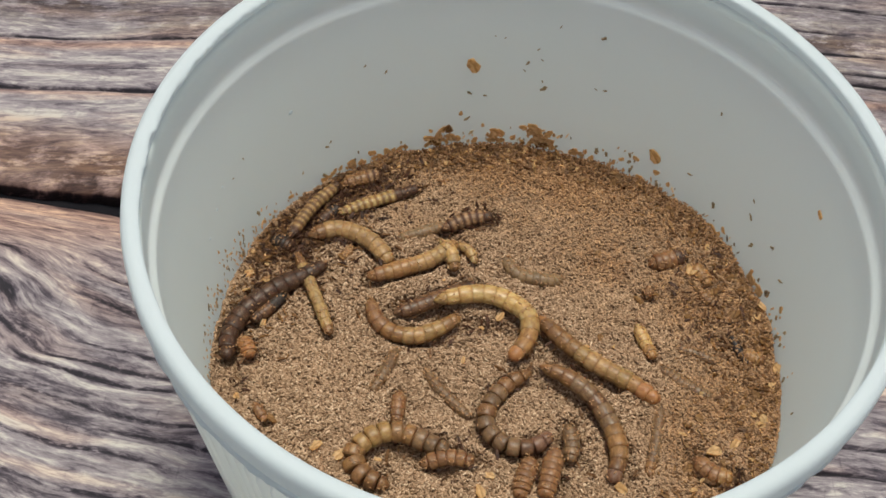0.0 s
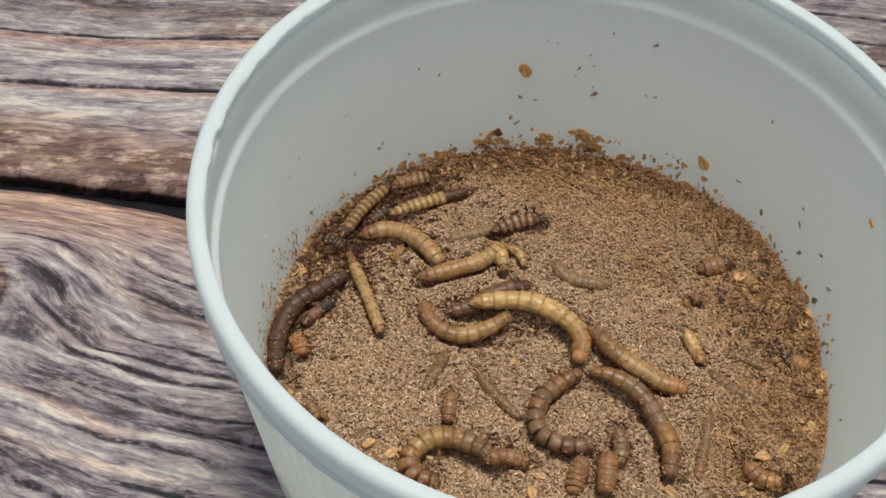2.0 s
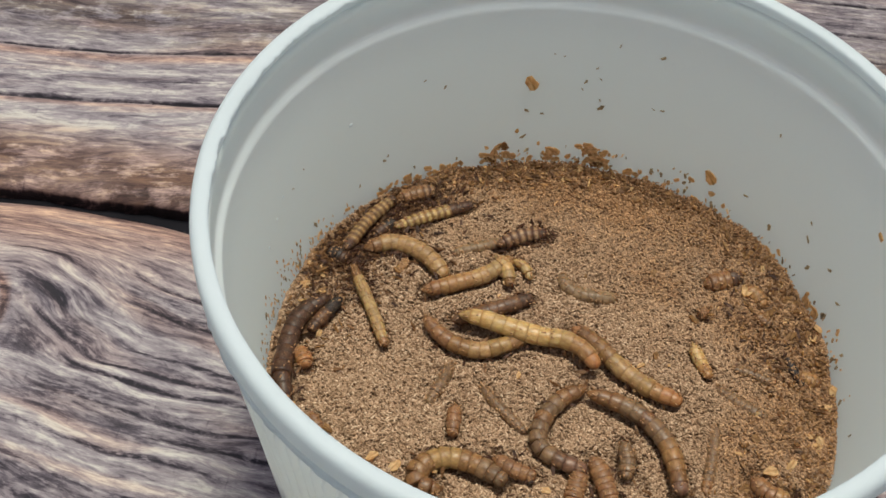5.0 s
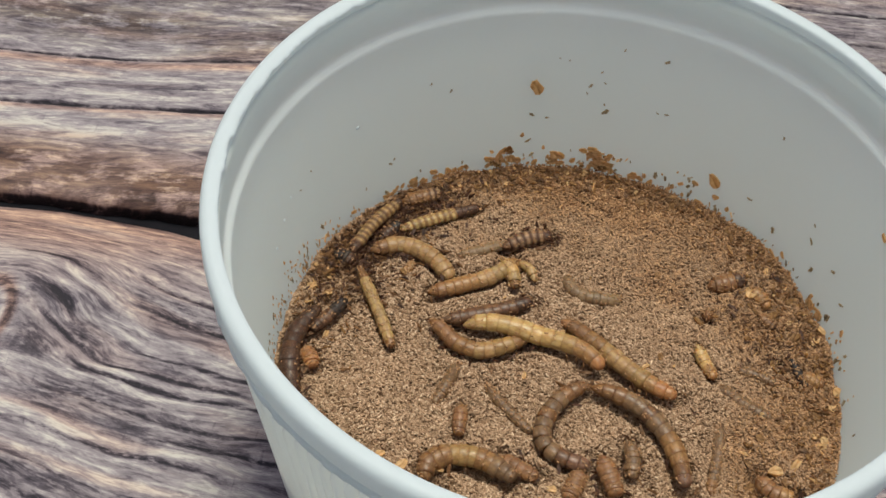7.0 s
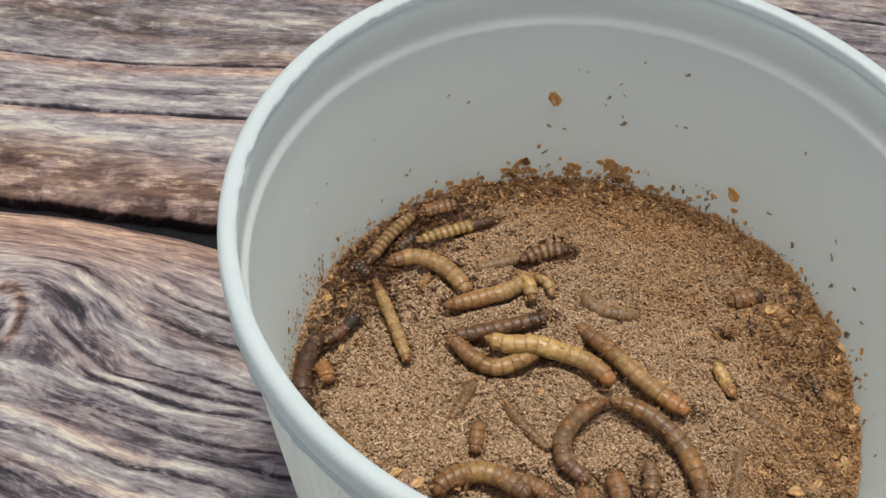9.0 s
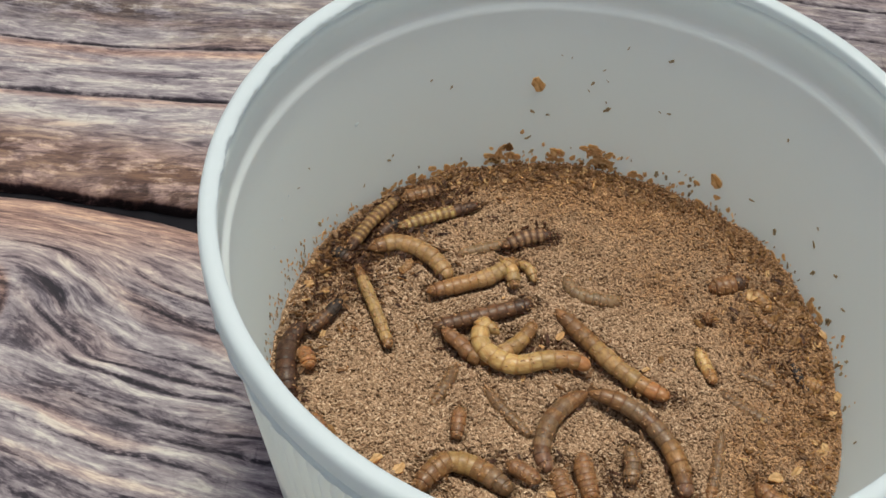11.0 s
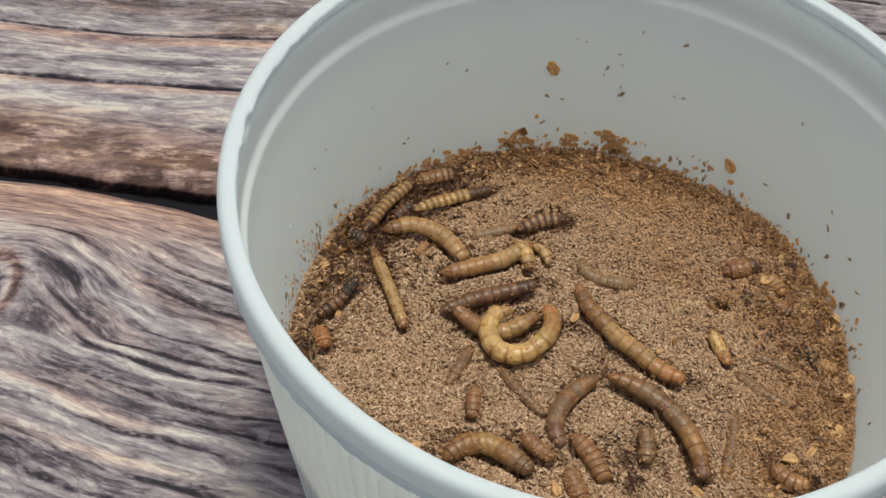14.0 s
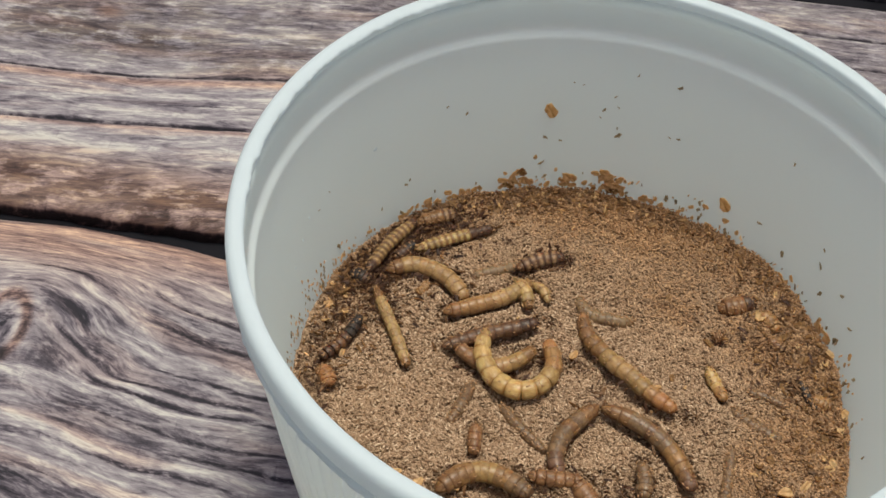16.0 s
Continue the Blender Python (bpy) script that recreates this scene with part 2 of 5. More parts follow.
def array_mesh(name, verts, faces, mats, index=None, soft=True):
    """A mesh from numpy arrays of corners and of faces with three or four corners each."""
    me = bpy.data.meshes.new(name)
    k = faces.shape[1]
    me.vertices.add(len(verts))
    me.vertices.foreach_set("co", np.asarray(verts, np.float32).ravel())
    me.loops.add(faces.size)
    me.loops.foreach_set("vertex_index", faces.astype(np.int32).ravel())
    me.polygons.add(len(faces))
    me.polygons.foreach_set("loop_start", np.arange(0, faces.size, k, dtype=np.int32))
    for m in mats:
        me.materials.append(m)
    if index is not None:
        me.polygons.foreach_set("material_index", index.astype(np.int32))
    me.update(calc_edges=True)
    me.polygons.foreach_set("use_smooth", np.full(len(faces), soft))
    me.validate()
    return me


def lathe(profile, n, wobble=None):
    """Turns (radius, height) corners about z. wobble(angle, k) moves a ring's corner in or out."""
    bm = bmesh.new()
    rings = []
    for k, (r, z) in enumerate(profile):
        ring = []
        for i in range(n):
            a = 2 * math.pi * i / n
            q = r + (wobble(a, k) if wobble else 0.0)
            ring.append(bm.verts.new((q * math.cos(a), q * math.sin(a), z)))
        rings.append(ring)
    for a, b in zip(rings, rings[1:]):
        for i in range(n):
            bm.faces.new((a[i], b[i], b[(i + 1) % n], a[(i + 1) % n]))
    return smooth(bm), rings


def table_noise(seed):
    return np.random.RandomState(seed).rand(256, 256)


def noise2(x, y, seed):
    """Smooth noise from 0 to 1 with cells of size one."""
    t = table_noise(seed)
    xi, yi = np.floor(x).astype(int), np.floor(y).astype(int)
    u, v = x - xi, y - yi
    u, v = u * u * (3 - 2 * u), v * v * (3 - 2 * v)
    g = lambda a, b: t[a % 256, b % 256]
    return (g(xi, yi) * (1 - u) + g(xi + 1, yi) * u) * (1 - v) + (g(xi, yi + 1) * (1 - u) + g(xi + 1, yi + 1) * u) * v


# ---------- the wooden tabletop ----------
def grain_upper(x, y):
    """Across-the-grain measure of the upper board, in mm."""
    lean = np.interp(x, [-300, -150, -112, -79, -40, 60, 300], [-3, -2.5, 0, 4.5, 8, 8, 10])
    return y - lean + 2.4 * (noise2(x / 38, y / 14, 5) - 0.5)


def grain_lower(x, y):
    """The same for the lower board, whose grain swings about a knot."""
    shift = lambda u: np.interp(u, [-300, -150, -130, -116, -108, -105, -95, -90, -85, -79, -67, -56, -30, 0, 300], [4, 10, 17, 20.5, 19, 17.5, 11, 8.8, 6.4, 5.0, 2.2, 0.6, -1, 0, 0])
    swing = sum(shift(x + d) for d in (-6, -3, 0, 3, 6)) / 5
    reach = np.interp(y, [-120, -60, -15, 3, 10, 27, 35, 47], [0.3, 0.4, 0.55, 0.45, 0.5, 1.0, 1.0, 0.05])
    ripple = 2.0 * (noise2(x / 24, y / 12, 8) - 0.5) + 1.5 * (noise2(x / 9, y / 5, 9) - 0.5)
    return y - swing * reach + ripple * np.interp(y, [-60, 30, 46], [1, 0.9, 0.1])


def spaced(lo, inner_lo, inner_hi, hi, step, coarse):
    return np.unique(np.r_[np.arange(lo, inner_lo, coarse), np.arange(inner_lo, inner_hi, step), np.arange(inner_hi, hi, coarse), hi])


def board(name, parent, x_cols, lower_edge, upper_edge, rows, flow, stains, cracks, seed, pale=()):
    """One board with wavy edges; stains(x, y) gives warm, brown and dark, cracks are (flow value, from x, to x, width, depth)."""
    X = np.repeat(x_cols[:, None], rows, 1)
    lo, hi = lower_edge(x_cols)[:, None], upper_edge(x_cols)[:, None]
    s = np.linspace(0, 1, rows)[None]
    Y = lo + (hi - lo) * s
    V = flow(X, Y)
    Z = 0.55 * (noise2(X / 60, V / 6, seed) - 0.5) + 0.25 * (noise2(X / 20, V / 1.6, seed + 1) - 0.5)
    warm, brown, dark = stains(X, Y, V)
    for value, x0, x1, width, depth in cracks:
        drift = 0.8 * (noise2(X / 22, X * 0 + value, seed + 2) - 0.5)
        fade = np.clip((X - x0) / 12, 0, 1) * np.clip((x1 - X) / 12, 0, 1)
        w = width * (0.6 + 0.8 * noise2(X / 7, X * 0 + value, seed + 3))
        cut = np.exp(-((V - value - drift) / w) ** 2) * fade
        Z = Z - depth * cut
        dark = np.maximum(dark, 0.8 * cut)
    for value, x0, x1, width in pale:
        drift = 1.2 * (noise2(X / 22, X * 0 + value, seed + 2) - 0.5)
        fade = np.clip((X - x0) / 14, 0, 1) * np.clip((x1 - X) / 14, 0, 1)
        lift = np.exp(-((V - value - drift) / width) ** 2) * fade * (0.3 + noise2(X / 6, V, seed + 5))
        Z, dark = Z + 0.25 * lift, dark - 0.26 * lift
    Z = Z - 1.6 * np.exp(-(Y - lo) / 1.0) - 4.0 * np.exp(-(hi - Y) / 3.4)
    Z = np.minimum(Z, -0.05) - 0.3
    # the sides go down; their dark value paints the shade of the gaps
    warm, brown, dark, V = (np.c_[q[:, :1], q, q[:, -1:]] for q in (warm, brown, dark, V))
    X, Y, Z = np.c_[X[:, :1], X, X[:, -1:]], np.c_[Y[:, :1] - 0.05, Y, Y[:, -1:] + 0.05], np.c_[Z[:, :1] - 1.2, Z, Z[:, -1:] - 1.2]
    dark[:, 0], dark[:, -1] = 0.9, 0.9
    base = np.full((len(x_cols), 1), -32.0)
    X, Y, Z = np.c_[X[:, :1], X, X[:, -1:]], np.c_[Y[:, :1], Y, Y[:, -1:]], np.c_[base, Z, base]
    V = np.c_[V[:, :1] - 12, V, V[:, -1:] + 12]
    warm, brown = (np.c_[q[:, :1], q, q[:, -1:]] for q in (warm, brown))
    dark = np.c_[dark[:, :1], dark, dark[:, -1:]]
    n, k = X.shape
    idx = np.arange(n * k).reshape(n, k)
    faces = np.stack([idx[:-1, :-1], idx[1:, :-1], idx[1:, 1:], idx[:-1, 1:]], -1).reshape(-1, 4)
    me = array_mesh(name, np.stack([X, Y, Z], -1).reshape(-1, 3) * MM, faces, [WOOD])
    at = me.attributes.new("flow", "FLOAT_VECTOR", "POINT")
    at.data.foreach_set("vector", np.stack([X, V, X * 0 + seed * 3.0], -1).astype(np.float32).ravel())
    at = me.attributes.new("stain_shade", "FLOAT_COLOR", "POINT")
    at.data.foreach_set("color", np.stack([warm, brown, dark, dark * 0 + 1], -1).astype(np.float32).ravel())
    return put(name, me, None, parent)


def gap_top(x):
    return 53.0 + 1.0 * (noise2(x / 13, x * 0, 21) - 0.5) + 0.5 * (noise2(x / 4, x * 0, 22) - 0.5)


def gap_bottom(x):
    return np.interp(x, [-400, -130, -112, -88, -76, 0, 400], [48.5, 49.8, 50.8, 49.4, 47.6, 47.6, 48]) + 0.8 * (noise2(x / 15, x * 0, 23) - 0.5)


def far_edge(x):
    return 171.6 + 1.6 * (noise2(x / 18, x * 0, 24) - 0.5)


def stains_upper(x, y, v):
    n = noise2(x / 22, v / 5, 31)
    warm = np.exp(-((v - 98.2) / 1.6) ** 2) * 0.9 + np.exp(-((v - 80.4) / 0.9) ** 2) * 0.7 + np.interp(y, [52, 54, 66, 74], [0.8, 0.8, 0.7, 0])
    brown = np.interp(y, [52, 55, 63, 70, 75], [0.55, 0.95, 0.9, 0.25, 0]) * (0.55 + 0.9 * n) * np.interp(x, [-170, -60, 0], [1, 1, 0.5])
    brown = brown + np.interp(y, [101, 106, 122, 135, 150], [0, 0.55, 0.75, 0.5, 0.5]) * (0.4 + 0.7 * noise2(x / 18, v / 6, 36))
    patch = np.exp(-((x + 118) / 24) ** 2 - ((y - 113) / 5) ** 2) + 0.9 * np.exp(-((x - 82) / 20) ** 2 - ((y - 127) / 3.5) ** 2)
    knot = np.exp(-(((x + 126.8) / 4) ** 2 + ((y - 122.5) / 2.6) ** 2))
    return np.clip(warm + knot, 0, 1), np.clip(brown + 0.55 * patch, 0, 1), 0 * x


def lower_at(x, y):
    """The lower board's across-the-grain measure at one place."""
    return float(grain_lower(np.array(float(x)), np.array(float(y))))


def stains_lower(x, y, v):
    n = noise2(x / 26, v / 5, 33)
    warm = np.interp(y, [26, 36, 42, 47], [0, 0.45, 1, 1]) * np.clip(0.45 + n, 0, 1)
    # the knot: a brown ring about a dark heart
    d = np.hypot((x + 118) / 5.0, (y - 18.5) / 9.0)
    ring, heart = np.exp(-(((d - 0.95) / 0.20) ** 2)), np.exp(-((d / 0.5) ** 4))
    streak = np.clip((noise2(x / 16, v / 1.9, 34) - 0.66) * 4.5, 0, 1) * np.interp(y, [28, 36], [1, 0])
    torn = 0 * x
    for cx, cy, along, across in ((-80, 24, 13, 3.2), (-97, 20, 5, 3.0), (-89, 0.3, 13, 3.6), (-65, -6.8, 9, 1.6), (-103, -17, 7, 4.5), (-106, 13.5, 4, 3), (-85, -21, 12, 2.5), (-110, 24, 3, 2)):
        torn = np.maximum(torn, np.exp(-((x - cx) / along) ** 2 - ((v - lower_at(cx, cy)) / across) ** 2))
    dark = 0.45 * ring + 1.0 * heart + 0.30 * torn * (0.35 + 0.9 * noise2(x / 3, v / 0.9, 35)) + 0.25 * streak
    light = 0.22 * np.interp(y, [33, 37, 44, 48], [0, 1, 1, 0])
    return np.clip(warm + ring, 0, 1), np.clip(0.45 * ring + 0.22 * torn, 0, 1), np.clip(dark, 0, 1) - light


def plain_stains(x, y, v):
    return 0 * x, 0.25 + 0 * x, 0 * x


def build_table():
    table = tagged(new("tabletop"), "weathered wooden tabletop of wide grey and brown boards", "tabletop", kind="structure")
    cols = spaced(-600, -165, 100, 600, 0.7, 30)
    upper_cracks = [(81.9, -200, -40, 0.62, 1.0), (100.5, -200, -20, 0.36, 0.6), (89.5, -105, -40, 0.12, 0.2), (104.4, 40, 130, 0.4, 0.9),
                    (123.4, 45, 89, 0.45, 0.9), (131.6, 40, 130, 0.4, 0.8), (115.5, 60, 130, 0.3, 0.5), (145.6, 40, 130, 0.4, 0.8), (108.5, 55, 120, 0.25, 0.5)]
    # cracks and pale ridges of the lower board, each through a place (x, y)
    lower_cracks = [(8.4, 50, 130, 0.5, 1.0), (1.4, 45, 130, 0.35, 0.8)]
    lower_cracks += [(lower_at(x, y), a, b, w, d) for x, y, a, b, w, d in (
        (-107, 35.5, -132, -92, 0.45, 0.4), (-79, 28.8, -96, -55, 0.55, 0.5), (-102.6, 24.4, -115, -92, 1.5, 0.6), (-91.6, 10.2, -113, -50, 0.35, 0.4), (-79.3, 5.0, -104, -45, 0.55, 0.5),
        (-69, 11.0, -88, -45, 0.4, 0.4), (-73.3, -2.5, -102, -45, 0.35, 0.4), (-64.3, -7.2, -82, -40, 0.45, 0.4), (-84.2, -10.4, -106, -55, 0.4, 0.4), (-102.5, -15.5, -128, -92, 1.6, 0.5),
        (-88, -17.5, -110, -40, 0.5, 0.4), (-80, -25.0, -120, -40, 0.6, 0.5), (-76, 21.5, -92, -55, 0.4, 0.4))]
    pale = [(lower_at(x, y), a, b, w) for x, y, a, b, w in (
        (-83, 20.5, -116, -55, 0.9), (-79.3, 6.6, -113, -45, 0.7), (-69, 12.8, -100, -45, 0.5), (-84.2, -8.4, -116, -48, 0.8), (-112, 33, -128, -98, 1.1), (-98, 2.5, -118, -70, 0.6),
        (-88, -15.0, -110, -40, 0.8), (-72, -20.5, -105, -40, 0.7), (-66, 17.5, -90, -45, 0.5))]
    pale_upper = [(79.6, -160, -40, 1.2), (85.5, -120, -40, 0.9), (74.5, -160, -60, 1.5), (92.5, -120, -40, 0.7)]
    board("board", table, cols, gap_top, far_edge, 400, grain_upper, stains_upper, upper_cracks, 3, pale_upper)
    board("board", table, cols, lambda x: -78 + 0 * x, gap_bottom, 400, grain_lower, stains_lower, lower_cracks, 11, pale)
    board("board", table, cols, lambda x: 178 + 0 * x, lambda x: 298 + 0 * x, 60, grain_upper, plain_stains, [], 41)
    board("board", table, spaced(-600, -100, 100, 600, 6, 30), lambda x: -198 + 0 * x, lambda x: -82 + 0 * x, 40, grain_upper, plain_stains, [], 51)
    for k, y0 in enumerate((-318, -438, 302, 422)):
        board("board", table, spaced(-600, -100, 100, 600, 20, 40), lambda x, a=y0: a + 0 * x, lambda x, a=y0: a + 116 + 0 * x, 30, grain_upper, plain_stains, [], 70 + 4 * k)
    # near-black sheet added under the boards, its colour standing in for gap shade
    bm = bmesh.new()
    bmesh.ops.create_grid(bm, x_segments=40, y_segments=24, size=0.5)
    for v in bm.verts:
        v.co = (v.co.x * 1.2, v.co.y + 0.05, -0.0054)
    m, nt, p = material("gap_shade")
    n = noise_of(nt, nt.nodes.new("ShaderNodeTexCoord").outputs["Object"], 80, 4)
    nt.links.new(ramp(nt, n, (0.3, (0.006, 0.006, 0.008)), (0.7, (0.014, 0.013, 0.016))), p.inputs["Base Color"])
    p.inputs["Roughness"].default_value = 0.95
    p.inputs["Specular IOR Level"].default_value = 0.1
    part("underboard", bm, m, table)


build_table()


# ---------- the plastic tub ----------
def build_tub():
    tub = tagged(new("plastic_tub"), "round milky white plastic tub standing open on the boards", "tub")
    # shell: inside wall up to the shoulder and the collar, then down the outside
    prof = [(0.0, 0.0022), (0.030, 0.0022), (0.0425, 0.0024), (0.0448, 0.0034), (wall_r(0.006), 0.006)]
    prof += [(wall_r(z), z) for z in np.linspace(0.012, 0.066, 10)]
    # soft rounded step below the rim
    prof += [(0.05480 + 0.0012 / (1 + math.exp(-(z - 0.0685) / 0.00022)), z) for z in np.linspace(0.0668, 0.0702, 12)]
    prof[-1] = (0.05600, 0.0702)
    prof += [(0.05604, 0.0725), (0.05608, 0.0745), (0.05612, 0.0770)]
    prof += [(0.05700, 0.0770), (0.05704, 0.0700), (0.0567, 0.0688), (0.0563, 0.0684), (0.0562, 0.0678)]
    prof += [(wall_r(z) + 0.0013, z) for z in np.linspace(0.066, 0.004, 12)]
    prof += [(0.0452, 0.0010), (0.0440, 0.0002), (0.0, 0.0002)]
    def flute(a, k):
        r, z = prof[k]
        if k < 32 or not 0.008 < z < 0.067:
            return 0.0
        return 0.00090 * (math.cos(140 * a) + 0.5 * noise.noise((math.cos(a) * 9, math.sin(a) * 9, z * 20)))

    bm, rings = lathe(prof, 1400, flute)
    part("body", bm, PLASTIC, tub)

    # rolled rim, with moulding flash on a stretch of its inner edge
    def flash(a, k):
        d = math.degrees(a) % 360
        f = max(0.0, min(1.0, (d - 112) / 8, (196 - d) / 14))
        jag = noise.noise((d * 0.31, k * 0.2, 0)) + 0.7 * noise.noise((d * 0.83, k * 0.3, 2)) + 0.5 * noise.noise((d * 1.9, k, 5))
        wave = 0.00006 * noise.noise((d * 0.12, 3, k))
        return wave + ((-0.00022 + 0.00042 * jag) * f if k in (2, 3, 4) else 0.0)

    rim = [(0.05618, 0.0764), (0.05614, 0.0774), (0.05606, 0.07815), (0.05604, 0.0786), (0.05622, 0.07885), (0.05670, 0.0790), (0.05750, 0.0791),
           (0.05825, 0.07890), (0.05868, 0.0783), (0.05884, 0.0775), (0.05884, 0.0755), (0.05874, 0.0745)]
    bm, rings = lathe(rim, 720, flash)
    part("rim", bm, RIM_PLASTIC, tub, "smooth rolled white rim with rough moulding flash")
    # narrow bead below the rim, outside
    bead = [(0.0569, 0.0722), (0.0580, 0.0723), (0.05845, 0.0716), (0.0580, 0.0709), (0.0569, 0.0707)]
    bm, rings = lathe(bead, 360, lambda a, k: 0.00034 * noise.noise((math.cos(a) * 40, math.sin(a) * 40, k * 0.3)) if k in (1, 2, 3) else 0.0)
    part("bead", bm, RIM_PLASTIC, tub)
    return tub


build_tub()


# ---------- the bedding ----------
HOLLOWS = []


def hollow(x, y):
    """How far larvae have pressed the bedding down, in mm."""
    out = np.zeros(np.shape(x))
    for cx, cy, r in HOLLOWS:
        d2 = (x - cx) ** 2 + (y - cy) ** 2
        near = d2 < (5 * r) ** 2
        d = np.sqrt(d2[near])
        out[near] = np.maximum(out[near], 1.15 * r * np.exp(-((d / (1.30 * r)) ** 4)) - 0.30 * np.exp(-(((d - 1.9 * r) / (0.6 * r)) ** 2)))
    return out


def bed_height(x, y):
    """Height of the bedding, x and y in mm, in metres."""
    x, y = np.asarray(x, float), np.asarray(y, float)
    r = np.hypot(x, y)
    h = 2.4 * (noise2(x / 17 + 40, y / 17 + 40, 71) - 0.5) + 1.3 * (noise2(x / 6 + 9, y / 6 + 9, 72) - 0.5) + 0.75 * (noise2(x / 2.3 + 50, y / 2.3 + 50, 74) - 0.5)
    h = h + 0.8 * np.clip((r - 43) / 7, 0, 1) * noise2(np.arctan2(y, x) * 9 + 30, r / 4, 73)
    h = h - 1.0 * np.exp(-((x - 14) / 7) ** 2 - ((y + 12) / 6) ** 2) - 0.6 * np.exp(-((x + 15) / 8) ** 2 - ((y + 23) / 4) ** 2)
    pit = np.clip(noise2(x / 1.7 + 20, y / 1.7 + 70, 75) - 0.72, 0, 1) * np.clip(noise2(x / 9 + 60, y / 9 + 10, 76) * 2.2 - 0.7, 0, 1)
    return BED_Z + (h - 3.2 * pit) * MM


def build_bedding():
    rng = np.random.RandomState(4)
    # body of the bedding, a disc that meets the wall
    n, rr = 220, np.r_[np.linspace(0.0, 50.0, 90)]
    A, R = np.meshgrid(np.linspace(0, 2 * np.pi, n, endpoint=False), rr)
    X, Y = R * np.cos(A), R * np.sin(A)
    Z = bed_height(X, Y) - hollow(X, Y) * MM - 0.00040
    X, Y = np.r_[X, X[-1:] * 0.9], np.r_[Y, Y[-1:] * 0.9]
    Z = np.r_[Z, Z[-1:] * 0 + 0.003]
    k = len(X)
    idx = np.arange(k * n).reshape(k, n)
    nxt = np.roll(idx, -1, 1)
    base_f = np.stack([idx[:-1], nxt[:-1], nxt[1:], idx[1:]], -1).reshape(-1, 4)[:, ::-1]
    base_v = np.stack([X * MM, Y * MM, Z], -1).reshape(-1, 3)
    # grains: small rounded rods
    count = 104000
    r = 50.0 * np.sqrt(rng.rand(count))
    a = rng.rand(count) * 2 * np.pi
    x, y = r * np.cos(a), r * np.sin(a)
    length = rng.uniform(0.31, 0.47, count) * MM
    thick = rng.uniform(0.135, 0.170, count) * MM
    yaw, pitch = rng.rand(count) * 2 * np.pi, rng.normal(0, 0.42, count)
    ex = np.stack([np.cos(yaw) * np.cos(pitch), np.sin(yaw) * np.cos(pitch), np.sin(pitch)], -1)
    ey = np.stack([-np.sin(yaw), np.cos(yaw), 0 * yaw], -1)
    ez = np.cross(ex, ey)
    c = np.stack([x * MM, y * MM, bed_height(x, y) - hollow(x, y) * MM + rng.uniform(-0.00038, 0.00018, count)], -1)
    turn = np.arange(5) * 2 * np.pi / 5
    hoop = np.stack([0 * turn, np.cos(turn), np.sin(turn)], -1)
    box = np.r_[[(-1, 0, 0)], hoop * 0.96 + (-0.62, 0, 0), hoop * 0.96 + (0.62, 0, 0), [(1, 0, 0)]]
    tri = []
    for k in range(5):
        n1 = (k + 1) % 5
        tri += [(0, 1 + n1, 1 + k), (1 + k, 1 + n1, 6 + n1), (1 + k, 6 + n1, 6 + k), (11, 6 + k, 6 + n1)]
    tri = np.array(tri)
    V = c[:, None] + box[None, :, :1] * (length[:, None] * ex)[:, None] + box[None, :, 1:2] * (thick[:, None] * ey)[:, None] + box[None, :, 2:] * (thick[:, None] * ez)[:, None]
    F = (tri[None] + (np.arange(count) * 12)[:, None, None]).reshape(-1, 3)
    bf = np.r_[base_f[:, [0, 1, 2]], base_f[:, [0, 2, 3]]]
    verts = np.r_[V.reshape(-1, 3), base_v]
    faces = np.r_[F, bf + count * 12]
    index = np.r_[np.zeros(len(F), int), np.ones(len(bf), int)]
    me = array_mesh("bedding", verts, faces, [GRAIN, GRAIN_GAP], index)
    tagged(new("bedding", me), "tan granular mealworm bedding filling the tub's floor", "bedding", kind="stuff")



# ---------- mealworms ----------
def spline(points, count):
    """count points evenly along a smooth curve through the given ones, and the curve's way there."""
    p = np.array(points, float)
    p = np.r_[[2 * p[0] - p[1]], p, [2 * p[-1] - p[-2]]]
    dense = []
    for a, b, c, d in zip(p, p[1:], p[2:], p[3:]):
        for t in np.linspace(0, 1, 24, endpoint=False):
            dense.append(0.5 * (2 * b + (c - a) * t + (2 * a - 5 * b + 4 * c - d) * t * t + (3 * b - a - 3 * c + d) * t ** 3))
    dense = np.array(dense + [p[-2]])
    run = np.r_[0, np.cumsum(np.linalg.norm(np.diff(dense, axis=0), axis=1))]
    want = (np.arange(count) + 0.5) / count * run[-1]
    place = np.stack([np.interp(want, run, dense[:, k]) for k in range(3)], -1)
    e = run[-1] / count * 0.5
    ahead = np.stack([np.interp(want + e, run, dense[:, k]) - np.interp(want - e, run, dense[:, k]) for k in range(3)], -1)
    return place, ahead / np.linalg.norm(ahead, axis=1, keepdims=True), run[-1]


SEGMENT_MESH = {}


